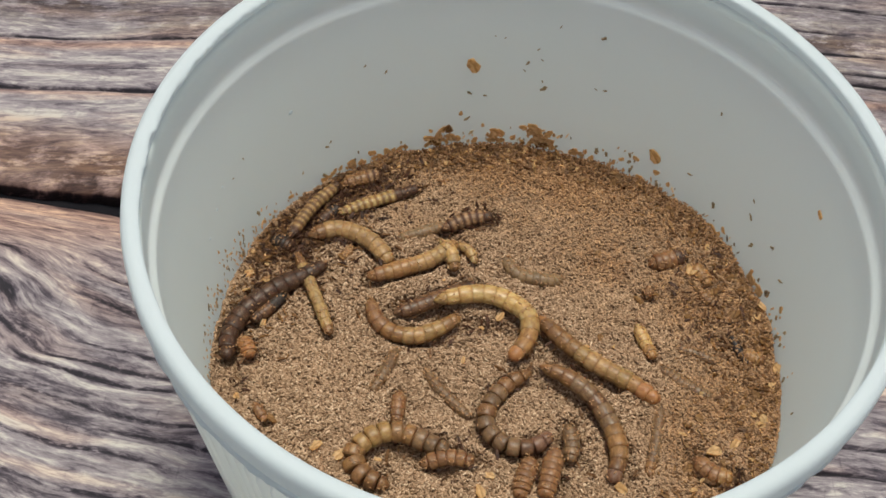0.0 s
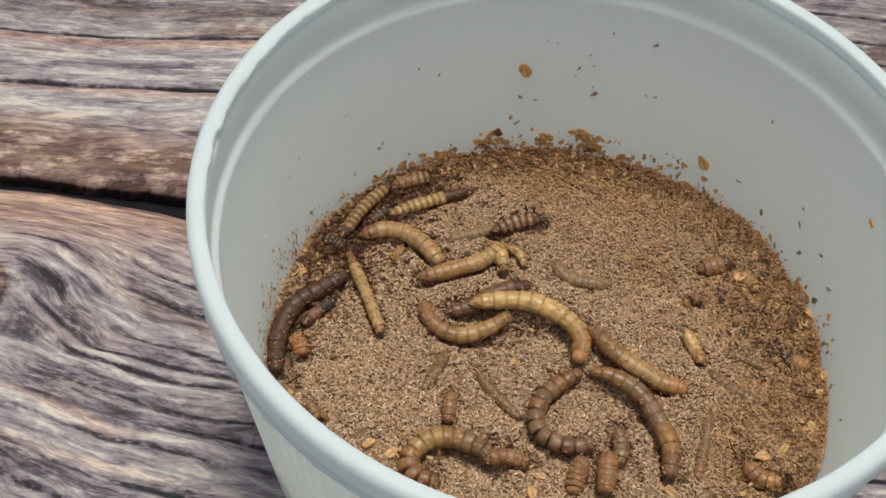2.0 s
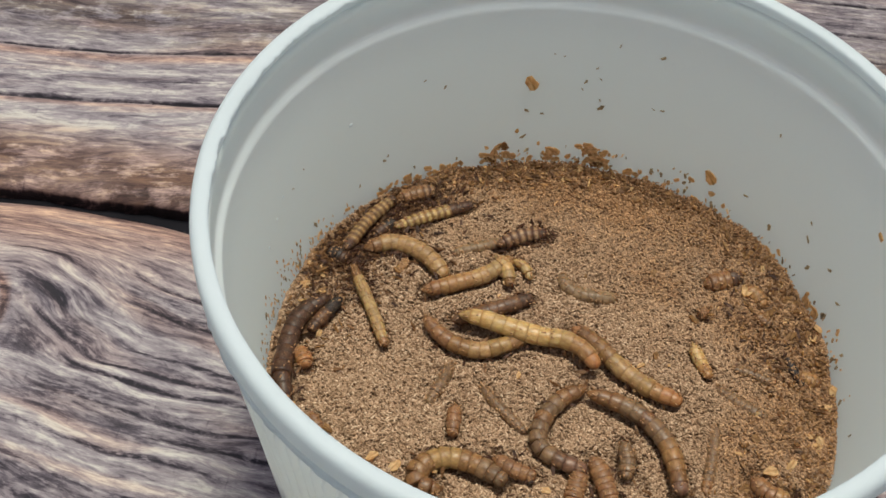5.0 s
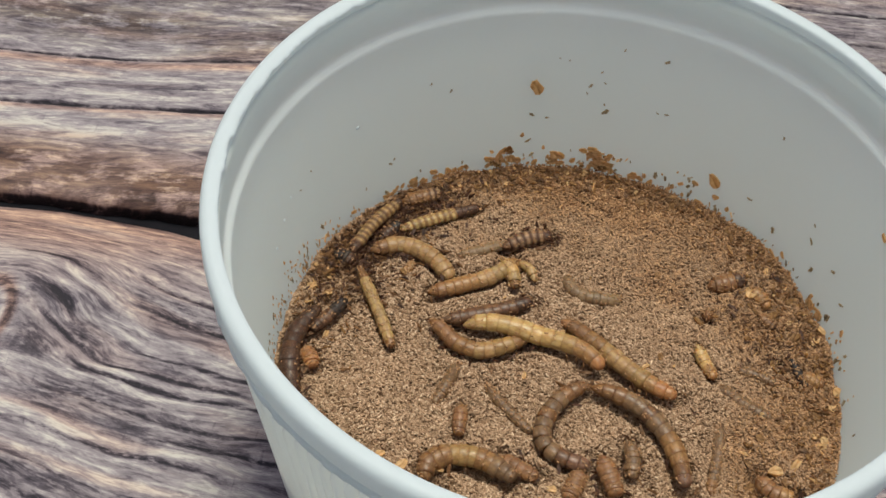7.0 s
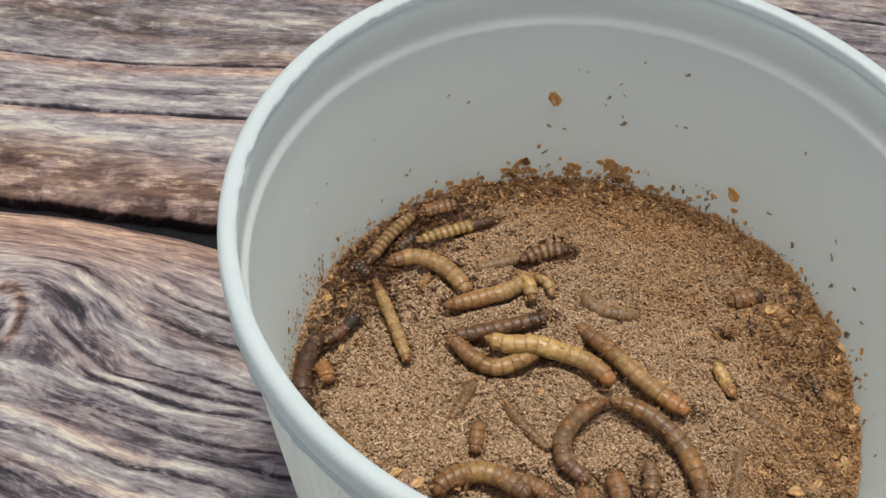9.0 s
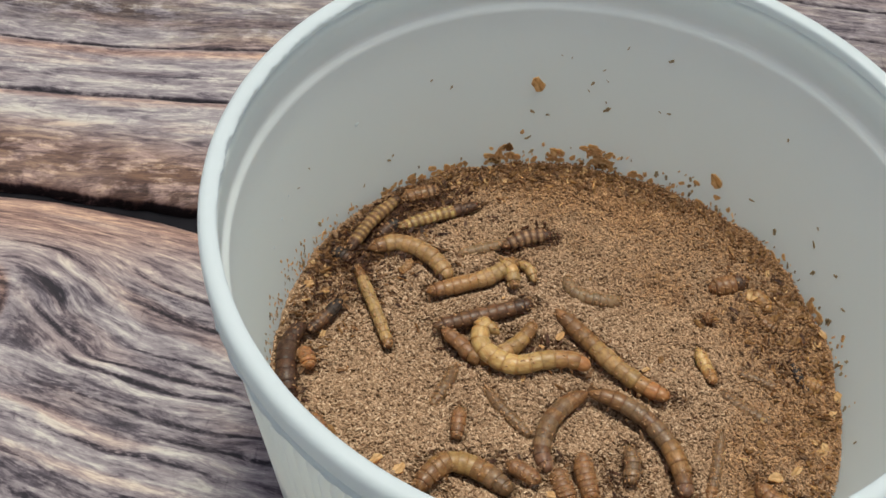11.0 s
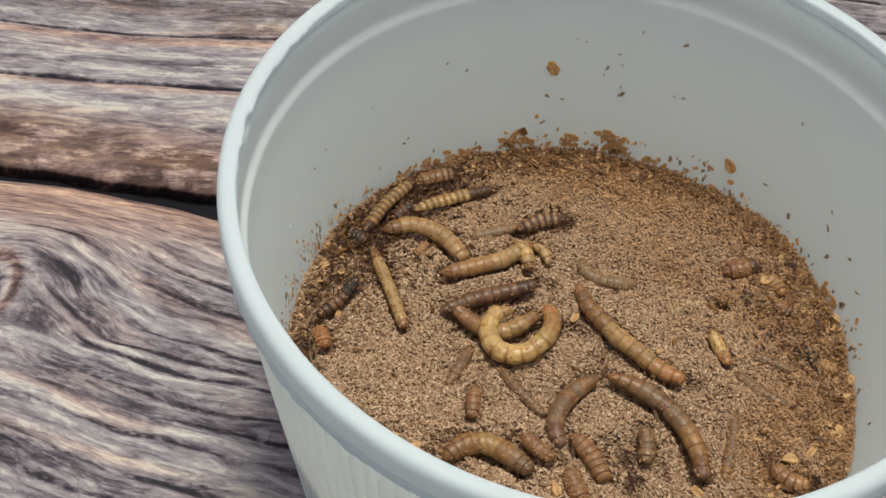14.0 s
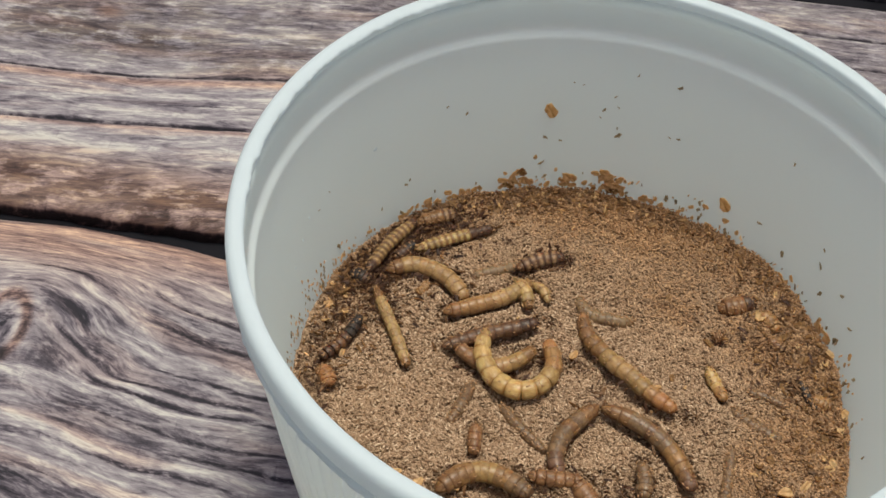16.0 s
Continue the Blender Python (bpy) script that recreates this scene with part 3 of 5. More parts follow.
def segment_mesh(skin, shape):
    """A ring of the body, one long (x) and one in radius; shape: ring, nose or tail."""
    key = (skin, shape)
    if key in SEGMENT_MESH:
        return SEGMENT_MESH[key]
    prof = {
        "ring": [(-0.60, 0.55), (-0.57, 0.86), (-0.50, 0.925), (-0.38, 0.968), (-0.18, 0.992), (0.06, 1.0), (0.26, 0.996), (0.40, 0.975), (0.48, 0.945), (0.54, 0.88), (0.56, 0.5)],
        "nose": [(-0.56, 0.5), (-0.52, 0.86), (-0.30, 0.95), (0.0, 0.93), (0.25, 0.80), (0.42, 0.60), (0.52, 0.34), (0.56, 0.05)],
        "tail": [(-0.60, 0.04), (-0.50, 0.26), (-0.32, 0.52), (-0.10, 0.74), (0.15, 0.90), (0.36, 0.96), (0.48, 0.88), (0.55, 0.5)],
    }[shape]
    bm = bmesh.new()
    n = 20
    rings = []
    for x, r in prof:
        rings.append([bm.verts.new((x, r * math.cos(2 * math.pi * i / n), 0.90 * r * math.sin(2 * math.pi * i / n))) for i in range(n)])
    for a, b in zip(rings, rings[1:]):
        for i in range(n):
            bm.faces.new((a[i], b[i], b[(i + 1) % n], a[(i + 1) % n]))
    bm.faces.new(rings[0])
    bm.faces.new(rings[-1][::-1])
    bmesh.ops.recalc_face_normals(bm, faces=bm.faces)
    smooth(bm)
    me = bpy.data.meshes.new("segment")
    bm.to_mesh(me)
    bm.free()
    me.materials.append(SKIN[skin])
    SEGMENT_MESH[key] = me
    return me


def leg_mesh():
    bm = bmesh.new()
    rows = []
    for x, y, z, r in ((0, 0, 0, 0.20), (0.1, 0.35, -0.10, 0.15), (0.25, 0.55, -0.35, 0.10), (0.32, 0.60, -0.62, 0.03)):
        rows.append([bm.verts.new((x + r * math.cos(k * 2.094), y, z + r * math.sin(k * 2.094))) for k in range(3)])
    for a, b in zip(rows, rows[1:]):
        for i in range(3):
            bm.faces.new((a[i], b[i], b[(i + 1) % 3], a[(i + 1) % 3]))
    bmesh.ops.recalc_face_normals(bm, faces=bm.faces)
    me = bpy.data.meshes.new("leg")
    smooth(bm).to_mesh(me)
    bm.free()
    me.materials.append(SKIN["rust"])
    return me


LEG = leg_mesh()


def crumb_mesh():
    me = array_mesh("crumb", np.array([(-0.34, 0, 0), (-0.2, -0.15, -0.1), (-0.2, 0.15, -0.1), (-0.2, 0, 0.15), (0.2, -0.15, -0.1), (0.2, 0.15, -0.1), (0.2, 0, 0.15), (0.34, 0, 0)]),
                    np.array([(0, 1, 3), (0, 3, 2), (0, 2, 1), (1, 4, 6), (1, 6, 3), (3, 6, 5), (3, 5, 2), (2, 5, 4), (2, 4, 1), (7, 6, 4), (7, 5, 6), (7, 4, 5)]), [GRAIN])
    return me


CRUMB_MESH = crumb_mesh()
ALL_WORMS = []


class Worm:
    """A larva whose rings follow a curve; the curve's last point is the head end."""

    def __init__(self, radius, skin, label, head_skin=None, heads=3, rings=13, tail_skin=None, legs=False, sink=0.0, kind="mealworm", coat=()):
        self.radius, self.skin, self.label, self.head_skin, self.heads = radius, skin, label, head_skin or skin, heads
        self.rings, self.tail_skin, self.legs, self.sink, self.curves, self.kind, self.coat = rings, tail_skin or skin, legs, sink, {}, kind, coat
        ALL_WORMS.append(self)

    def at(self, t, *points):
        """The curve at t seconds, in mm: x, y and, where it differs, the lift over the usual height."""
        done = []
        for x, y, *up in points:
            r = math.hypot(x, y)
            most = 49.6 - self.radius
            if r > most:
                x, y = x * most / r, y * most / r
            lift = (up[0] if up else 0.0) - self.sink * 0.7
            h = BED_Z / MM + 0.7 * (float(bed_height(x, y)) - BED_Z) / MM
            done.append((x, y, h + 0.36 * self.radius + lift))
        self.curves[t] = done
        return self

    def poses(self, t):
        place, ahead, run = spline(self.curves[t], self.rings)
        out = []
        for p, a in zip(place, ahead):
            a = Vector(a)
            side = Vector((0, 0, 1)).cross(a).normalized()
            up = a.cross(side)
            m = Matrix((a, side, up)).transposed().to_4x4()
            m.translation = (Vector(p) - self.base) * MM
            out.append(m)
        return out, run

    def build(self):
        first = self.curves[min(self.curves)]
        c = np.mean(np.array(first), axis=0)
        self.base = Vector((c[0], c[1], BED_Z / MM))
        self.thing = tagged(new(self.kind), self.label, "mealworm" if self.kind == "mealworm" else self.kind.replace("_", " "), "larvae on the bedding")
        self.thing.location = self.base * MM
        length = np.mean([self.poses(t)[1] for t in self.curves])
        ps, run = self.poses(min(self.curves))
        step = length / self.rings
        self.parts = []
        rng = random.Random(round(1000 * abs(c[0]) + 10 * abs(c[1])))
        for i, m in enumerate(ps):
            shape = "tail" if i == 0 else "nose" if i == self.rings - 1 else "ring"
            skin = self.head_skin if i >= self.rings - self.heads else self.tail_skin if i < 2 else self.skin
            if self.coat:
                skin = self.coat[min(len(self.coat) - 1, int((i + rng.uniform(0.2, 0.8)) / self.rings * len(self.coat)))]
            k = self.rings / 13
            slim = 1.0 - 0.30 * (1 - min(1, i / (3.0 * k))) ** 1.5 - 0.17 * max(0, (i - self.rings + 1 + 3 * k) / (3 * k))
            slim *= rng.uniform(0.955, 1.035)
            ob = put("head" if shape == "nose" else "tail" if shape == "tail" else "segment", segment_mesh(skin, shape), None, self.thing)
            ob.matrix_basis = m
            ob.scale = (step * rng.uniform(1.08, 1.18) * MM, self.radius * slim * rng.uniform(0.97, 1.03) * MM, self.radius * slim * MM)
            self.parts.append(ob)
            if self.legs and self.rings - 5 < i < self.rings - 1:
                for s in (-1, 1):
                    leg = put("leg", LEG, None, ob)
                    leg.matrix_basis = pose(0, 0.75 * s, -0.45) @ Matrix.Diagonal((0.8, 0.8 * s, 0.8, 1))

    def dust(self, rng):
        """Grains that lie on the rings, each a crumb that moves with its ring."""
        for i, ob in enumerate(self.parts):
            for _ in range(rng.choice((0, 1, 1, 2, 3, 4) if self.sink < 0.4 else (3, 4, 5, 6, 7)) + (2 if i < 2 or i > self.rings - 2 else 0)):
                a = radians(rng.uniform(15, 165))
                crumb = put("crumb", CRUMB_MESH, None, ob)
                s = ob.scale
                crumb.matrix_basis = Matrix.Translation((rng.uniform(-0.4, 0.4), 1.0 * math.cos(a), 0.90 * math.sin(a))) @ Matrix.Diagonal((MM / s.x, MM / s.y, MM / s.z, 1)) @ pose(0, 0, 0, rng.uniform(-90, 90), rng.uniform(-25, 25), rng.uniform(0, 360)) @ Matrix.Scale(rng.uniform(0.6, 1.1), 4)

    def key(self):
        times = sorted(self.curves)
        if len(times) < 2:
            return
        poses_at = [(t, self.poses(t)[0]) for t in times]
        if times[0] > 0:
            poses_at.insert(0, (0.0, poses_at[0][1]))
        if times[-1] < 16:
            poses_at.append((16.0, poses_at[-1][1]))
        for i, ob in enumerate(self.parts):
            walk(ob, [(t, p[i]) for t, p in poses_at])


# larvae that crawl
a_worm = Worm(1.80, "yellow", "plump yellow mealworm with a rusty head end curling over the bedding", "amber", 3, 13, legs=True, coat=("honey", "yellow", "yellow", "yellow", "yellow", "yellow", "honey", "amber", "orange"))
a_worm.at(0, (-12, 8.2, 1.3), (-7.6, 9.8, 1.3), (-2.9, 10.8, 1.3), (1.6, 9.7, 1.3), (4.8, 6.6, 1.3), (5, 1.7, 1.3), (2.5, -2.7, 1.3))
a_worm.at(1.5, (-13.1, 7.1, 1.3), (-8.7, 9, 1.3), (-3.6, 9.7, 1.3), (1.2, 8.4, 1.3), (5, 5, 1.3), (6.3, 0.7, 1.3), (4.3, -3.6, 1.3))
a_worm.at(3, (-17.6, 7.9, 1.3), (-13.1, 8.3, 1.3), (-8, 8.6, 1.3), (-3.1, 8.3, 1.3), (1.6, 6.9, 1.3), (5.2, 4.4, 1.3), (6.9, 1.1, 1.3))
a_worm.at(5.5, (-17.4, 7.2, 1.3), (-13.3, 6.9, 1.3), (-8.6, 5.8, 1.3), (-3.4, 4.8, 1.3), (1.2, 4.3, 1.3), (4.8, 2.7, 1.3), (7.5, -0.2, 1.3))
a_worm.at(8, (-17.3, 4.8, 1.3), (-14.2, 6.1, 1.3), (-9.6, 6.5, 1.3), (-5, 5.7, 1.3), (-0.6, 4.3, 1.3), (3.6, 2.6, 1.3), (7, -0.1, 1.3))
a_worm.at(10.5, (-12.2, 7, 1.3), (-14.1, 5.2, 1.3), (-12.3, 2.7, 1.3), (-8.7, 2, 1.3), (-4.2, 2.1, 1.3), (0.8, 1.7, 1.3), (5.3, 0.6, 1.3))
a_worm.at(11, (-11.2, 4.9, 1.3), (-13.8, 6.1, 1.3), (-14.1, 2.6, 1.3), (-11.3, -0.3, 1.3), (-7.3, -1.4, 1.3), (-2.4, -0.1, 1.3), (2, 0.7, 1.3), (5.2, 0.2, 1.3))
a_worm.at(12, (-10.7, 6.4, 1.3), (-13.5, 5.9, 1.3), (-15, 2.4, 1.3), (-13.9, -1.6, 1.3), (-10.4, -3.8, 1.3), (-6.1, -2.8, 1.3), (-2.4, 1.2, 1.3), (-1.9, 6.5, 1.3))
a_worm.at(13, (-10.9, 5.8, 1.3), (-14, 3.9, 1.3), (-14.4, -0.9, 1.3), (-11.6, -4, 1.3), (-7.1, -3.4, 1.3), (-3.4, 0.7, 1.3), (-3, 7.3, 1.3))
a_worm.at(14.5, (-11.9, 5.7, 1.3), (-14.8, 4.3, 1.3), (-15.4, 0.4, 1.3), (-13, -2.9, 1.3), (-8.9, -3.3, 1.3), (-5.7, -0.3, 1.3), (-4.4, 4.3, 1.3), (-5.9, 7.6, 1.3))
a_worm.at(16, (-16.5, 9.3, 1.3), (-16.7, 3.7, 1.3), (-14, -1.3, 1.3), (-9.4, -3.5, 1.3), (-5.3, -1.5, 1.3), (-3.7, 3.1, 1.3), (-5.1, 8.3, 1.3))
b_worm = Worm(1.55, "brown", "brown mealworm bent in a curve beneath a yellow one", "brown", 2, 12, coat=("rust", "rust", "sand", "tan", "straw", "sand"))
b_worm.at(0, (-23.8, 8.2), (-22.2, 4), (-19.3, 1.6), (-15, 1.2), (-10.9, 3.1), (-7.5, 6))
b_worm.at(1.5, (-23, 8.2), (-22.4, 4.9), (-19.6, 1.8), (-15.4, 1.2), (-11.1, 3.5), (-7.5, 6.8))
b_worm.at(3, (-23.7, 8.2), (-21.7, 4.5), (-18.4, 2.6), (-13.8, 2.2), (-9.7, 3.9), (-6.8, 6.4))
b_worm.at(5.5, (-23.8, 6.8), (-21, 4), (-17.7, 1.9), (-13.1, 1.3), (-9, 2.7), (-5.1, 5.1))
b_worm.at(8, (-23.9, 6.2), (-21.5, 4.9), (-18.6, 2.3), (-14.4, 1.4), (-9.7, 3.3), (-6.4, 5.9))
b_worm.at(10.5, (-22.2, 5.3), (-18.7, 2.8), (-15.2, 0.7), (-11.2, 0.7), (-7.8, 4.5), (-5.9, 7.9))
b_worm.at(11, (-21.2, 5.2), (-17.6, 2.5), (-14.2, 0.3), (-9.9, 1.8), (-6.7, 5.3), (-5, 8.9))
b_worm.at(12, (-22.1, 5.6), (-18.4, 2.9), (-15.2, 0.8), (-11.2, 1.2), (-8.5, 4.1), (-5.7, 8.4))
b_worm.at(13, (-22.8, 6.8), (-19.1, 3.7), (-15.5, 1.1), (-11.1, 1.7), (-7.8, 4.6), (-4.9, 8.2))
b_worm.at(14.5, (-22.4, 6), (-18.7, 3.6), (-15.1, 1.8), (-11.9, 2.4), (-9.5, 4.1), (-7.6, 6.2))
b_worm.at(16, (-21.9, 5.7), (-18.4, 3.6), (-14.8, 2.1), (-11.8, 3), (-9.3, 4.8), (-7.5, 6.9))
c_worm = Worm(1.55, "umber", "dusty dark grey-brown mealworm crossing beneath others", "dark", 2, 11)
c_worm.at(0, (-19, 5.4), (-15, 7.4), (-10.2, 10.4), (-5.1, 13.3))
c_worm.at(1.5, (-19.3, 4.9), (-14.6, 7.3), (-9.4, 11.6), (-4.6, 14))
c_worm.at(3, (-18.4, 7.6), (-14.1, 9.6), (-9.2, 12.1), (-4.4, 13.9))
c_worm.at(5.5, (-19.1, 6.9), (-15, 8.9), (-10.2, 11), (-5.3, 14.1))
c_worm.at(8, (-22.9, 6.3), (-17.4, 8.5), (-12, 10.7), (-6.2, 12.8))
c_worm.at(10.5, (-23.8, 5.1), (-18.3, 7.6), (-12.5, 10.5), (-6.1, 13.2))
c_worm.at(11, (-22.6, 5.1), (-16.7, 8.1), (-10.9, 10.9), (-5.7, 13))
c_worm.at(12, (-24.4, 4), (-18.5, 7.8), (-12.7, 10.3), (-6.8, 12.7))
c_worm.at(13, (-24.2, 4.6), (-19.4, 8.1), (-13.5, 10.8), (-7.8, 13.1))
c_worm.at(14.5, (-24.1, 3.9), (-18.6, 7.6), (-12.7, 10.7), (-7.5, 12.7))
c_worm.at(16, (-24.2, 4.6), (-17.6, 8.6), (-12.5, 10.9), (-7.2, 12.9))
f_worm = Worm(1.75, "amber", "long amber mealworm with a reddish end stretched out straight", "rust", 3, 13, legs=True, coat=("rust", "brown", "sand", "straw", "tan", "tan", "straw", "amber", "orange"))
f_worm.at(0, (6.6, 8), (10.2, 4.1), (14.8, 0.5), (19.9, -2.3), (24.4, -4.6), (28.2, -7.4))
f_worm.at(1.5, (7.1, 5.9), (9.3, 3.5), (12.5, 0.5), (16.8, -2.2), (20.9, -4.2), (25, -4.7))
f_worm.at(3, (6.5, 7.1), (8.4, 5.8), (11.8, 3.1), (15.4, 0.7), (19.6, -1.9), (24.1, -4.6))
f_worm.at(5.5, (2, 9), (4.7, 7.1), (8.4, 3.7), (12.1, 0.3), (16.7, -2.6), (21.9, -4.2))
f_worm.at(8, (-0.6, 11.1), (1.9, 9.9), (5.9, 7), (10.1, 3.5), (14.7, 0), (20, -3.1))
f_worm.at(10.5, (-0.6, 13.4), (3.5, 9.3), (7.7, 5.1), (11.9, 1), (16, -1.8), (19.4, -3.3))
f_worm.at(11, (-1.2, 12.7), (2.1, 9.8), (6.4, 5.6), (10.6, 1.5), (15.2, -1.3), (19.4, -3))
f_worm.at(12, (-0.9, 12.9), (3.1, 10), (7.4, 5.8), (11.6, 1.7), (15.7, -1.2), (19.4, -3.1))
f_worm.at(13, (-0.9, 13.5), (2.4, 10.6), (6.2, 7.1), (10.4, 2.7), (14.7, -0.9), (19.9, -3.8))
f_worm.at(14.5, (0.3, 15.3), (2.4, 9.8), (6.8, 4.9), (11.1, 1.3), (15.2, -1.6), (19.4, -2.8))
f_worm.at(16, (0.9, 17.3), (2.3, 12.1), (6.1, 7.5), (10.3, 3.8), (14.5, 0.3), (18.6, -2.3))
e_worm = Worm(1.25, "dark", "small dark mealworm with a black front end by the wall", "dark", 2, 9, legs=True, coat=("black", "black", "dark", "umber", "dark"))
e_worm.at(0, (-39, 7.2), (-41.4, 3.7), (-43.8, 0.6))
e_worm.at(1.5, (-38.7, 5.4), (-41.6, 1.8), (-43.6, -0.9))
e_worm.at(3, (-40.4, 7.7), (-43.2, 3.5), (-45.1, 0.1))
e_worm.at(5.5, (-39.2, 8.9), (-41.6, 4.3), (-43.4, 0.7))
e_worm.at(8, (-39.8, 8.7), (-42.3, 4.5), (-45.1, 0.9))
e_worm.at(10.5, (-39.9, 8.5), (-42, 4.4), (-44.7, 0.5))
e_worm.at(11.5, (-39.7, 8.2), (-41.9, 4), (-44.3, 0.1))
e_worm.at(12.5, (-39.6, 8), (-41.9, 2.9), (-44.6, -0.7))
e_worm.at(14, (-39.9, 9.5), (-41.9, 4), (-45.3, -0.7))
e_worm.at(16, (-39.9, 9.6), (-41.9, 3.6), (-45.6, -1.5))
g_worm = Worm(1.65, "olive", "grey-brown mealworm bent like a C and partly buried", "olive", 2, 13, coat=("brown", "brown", "olive", "brown", "olive", "olive", "umber", "rose"))
g_worm.at(0, (6.1, -4.2), (2, -7.6), (-0.6, -12.2), (-0.5, -16.2), (2.8, -19), (7.1, -18.7), (10.5, -15.8))
g_worm.at(1.5, (6.5, -3.7), (2.4, -7.2), (-0.5, -11.3), (-0.5, -15.6), (2.3, -18.5), (6.2, -18.8), (9.8, -16.6))
g_worm.at(3, (5.8, -3.4), (1.5, -7.3), (-1.3, -12.3), (-0.7, -16.6), (3.2, -17.8), (8.7, -18.5))
g_worm.at(5.5, (6.1, -4.1), (1.7, -7.4), (-1.1, -12.5), (-1, -17), (2.6, -19.4), (6.9, -20.3))
g_worm.at(8, (5.1, -3), (1.1, -6.3), (-1.5, -10.8), (-1.6, -15.4), (1, -17.9), (6, -19.3))
g_worm.at(10.5, (5.5, -4), (1.6, -7.8), (-1, -12.3), (-1.6, -16.5), (-0.4, -19.8))
g_worm.at(11, (5.2, -4.6), (1.8, -7.7), (-0.8, -12.2), (-1.5, -17.3), (-0.1, -20.8))
g_worm.at(12, (4.7, -3.5), (1.8, -7.8), (-0.8, -11.1), (-1.9, -16), (-0.7, -19.4))
g_worm.at(13, (4.5, -4.3), (1.6, -8), (-1, -12.5), (-1.1, -17), (0.1, -20.1))
g_worm.at(14.5, (4.6, -5.8), (1.6, -8.3), (-1.1, -12.3), (-2, -16.7), (-0.8, -19.9))
g_worm.at(16, (4.8, -3.9), (1.8, -7.2), (-0.9, -11.2), (-1.8, -15.7), (-0.8, -18.7))
h_worm = Worm(1.75, "olive", "grey olive mealworm arched over a hollow in the bedding", "brown", 3, 13, coat=("brown", "brown", "olive", "olive", "umber", "olive", "sand", "sand", "brown", "rose"))
h_worm.at(0, (7.7, -3), (12.1, -4.5), (16.6, -7.4), (20.1, -12), (21.8, -17.8), (20.9, -23.4))
h_worm.at(1.5, (7.9, -3.2), (12.2, -4), (16.8, -6.8), (20.4, -12), (22.4, -16.7), (21.8, -22.4))
h_worm.at(3, (7, -4.2), (11.6, -4.4), (16.1, -6), (20.1, -10.5), (21.8, -15.7), (22.7, -21.2))
h_worm.at(5.5, (6.3, -5.4), (10.9, -6.3), (15.4, -8.1), (19.2, -11.5), (21.6, -15.9), (23, -22.2))
h_worm.at(8, (6.2, -3.4), (10.4, -4.1), (14.9, -6.2), (18.9, -10.2), (21.4, -15.4), (22.6, -20.1))
h_worm.at(10.5, (6.5, -3.8), (11.2, -5), (15.6, -7.1), (19.6, -10.9), (22, -15.4), (23.6, -20.3))
h_worm.at(11, (5.8, -4.5), (10.4, -5.3), (15.4, -7.6), (19.4, -11.5), (21.9, -16.5), (23, -21.5))
h_worm.at(12, (6.3, -4.5), (10.9, -5.6), (15.9, -8.1), (19.3, -12.6), (21.8, -16.5), (23.4, -21.1))
h_worm.at(13, (7.1, -4.5), (11.8, -6.1), (16.7, -8.7), (20.6, -13.1), (22.6, -17.7), (23.2, -22.4))
h_worm.at(14.5, (6.1, -5.1), (10.8, -6), (15.9, -8.6), (19.8, -12.5), (22.3, -17.1), (23.4, -21.3))
h_worm.at(16, (5.9, -4.2), (10.7, -5.6), (15.8, -8.3), (19.3, -12.3), (21.9, -17.5))
i_worm = Worm(1.90, "brown", "brown mealworm arching out of the bedding near the rim", "olive", 3, 13, coat=("brown", "brown", "sand", "straw", "straw", "sand", "olive", "olive"))
i_worm.at(0, (-15.3, -29.2), (-20.2, -27.5), (-22.1, -24.1), (-19.3, -20.5), (-15.2, -19), (-10.6, -20.1), (-6.4, -21.8))
i_worm.at(1.5, (-15.6, -29.1), (-20, -28), (-21.5, -25.2), (-19, -21.6), (-14.8, -20.1), (-10.4, -21.2), (-7.8, -23))
i_worm.at(3, (-15.6, -27.8), (-19.7, -27.9), (-21.1, -24.7), (-18.8, -21.1), (-14.7, -19.6), (-10.8, -20.3), (-7.3, -22.3))
i_worm.at(5.5, (-16.8, -27.5), (-19.5, -26.9), (-20.6, -25.3), (-18.7, -22.8), (-14.8, -21.5), (-10.4, -22.4), (-5.7, -25.1))
i_worm.at(8, (-21.1, -26), (-20.3, -23.5), (-17.3, -21.3), (-14.1, -20.5), (-10.2, -21.2), (-5.5, -23.9))
i_worm.at(10.5, (-21.3, -26.9), (-18.7, -23.5), (-14.8, -21.2), (-10.9, -22), (-7.1, -24.5))
i_worm.at(11, (-20.7, -27.8), (-19.7, -25.3), (-16.9, -22.1), (-13.1, -21.7), (-9.2, -23.5), (-5.9, -25.8))
i_worm.at(12, (-20.5, -26.9), (-17.9, -24), (-14.9, -21.9), (-11.1, -22.3), (-5.9, -25.4))
i_worm.at(13, (-20.2, -25.7), (-17.5, -23.2), (-13.5, -21.4), (-9.6, -22.4), (-5.4, -25))
i_worm.at(14.5, (-19.1, -25.9), (-16.5, -22.9), (-12.8, -21.7), (-9.3, -23.3), (-5, -26.1))
i_worm.at(16, (-21, -25.3), (-17.9, -22.2), (-14.2, -20.4), (-10.3, -20.9), (-5.5, -23.7))
i2_worm = Worm(1.50, "rust", "short reddish-brown mealworm end poking from the bedding", "rust", 2, 6)
i2_worm.at(0, (-11.1, -24.3), (-6.7, -22.8), (-2, -23.1))
i2_worm.at(1.5, (-9.5, -23.7), (-5.5, -22.7), (-1.4, -23.1))
i2_worm.at(3, (-8.9, -22.2), (-5, -22), (-1.4, -22.9))
i2_worm.at(5.5, (-8.6, -20.2), (-5.3, -22.1), (-1.2, -23.3))
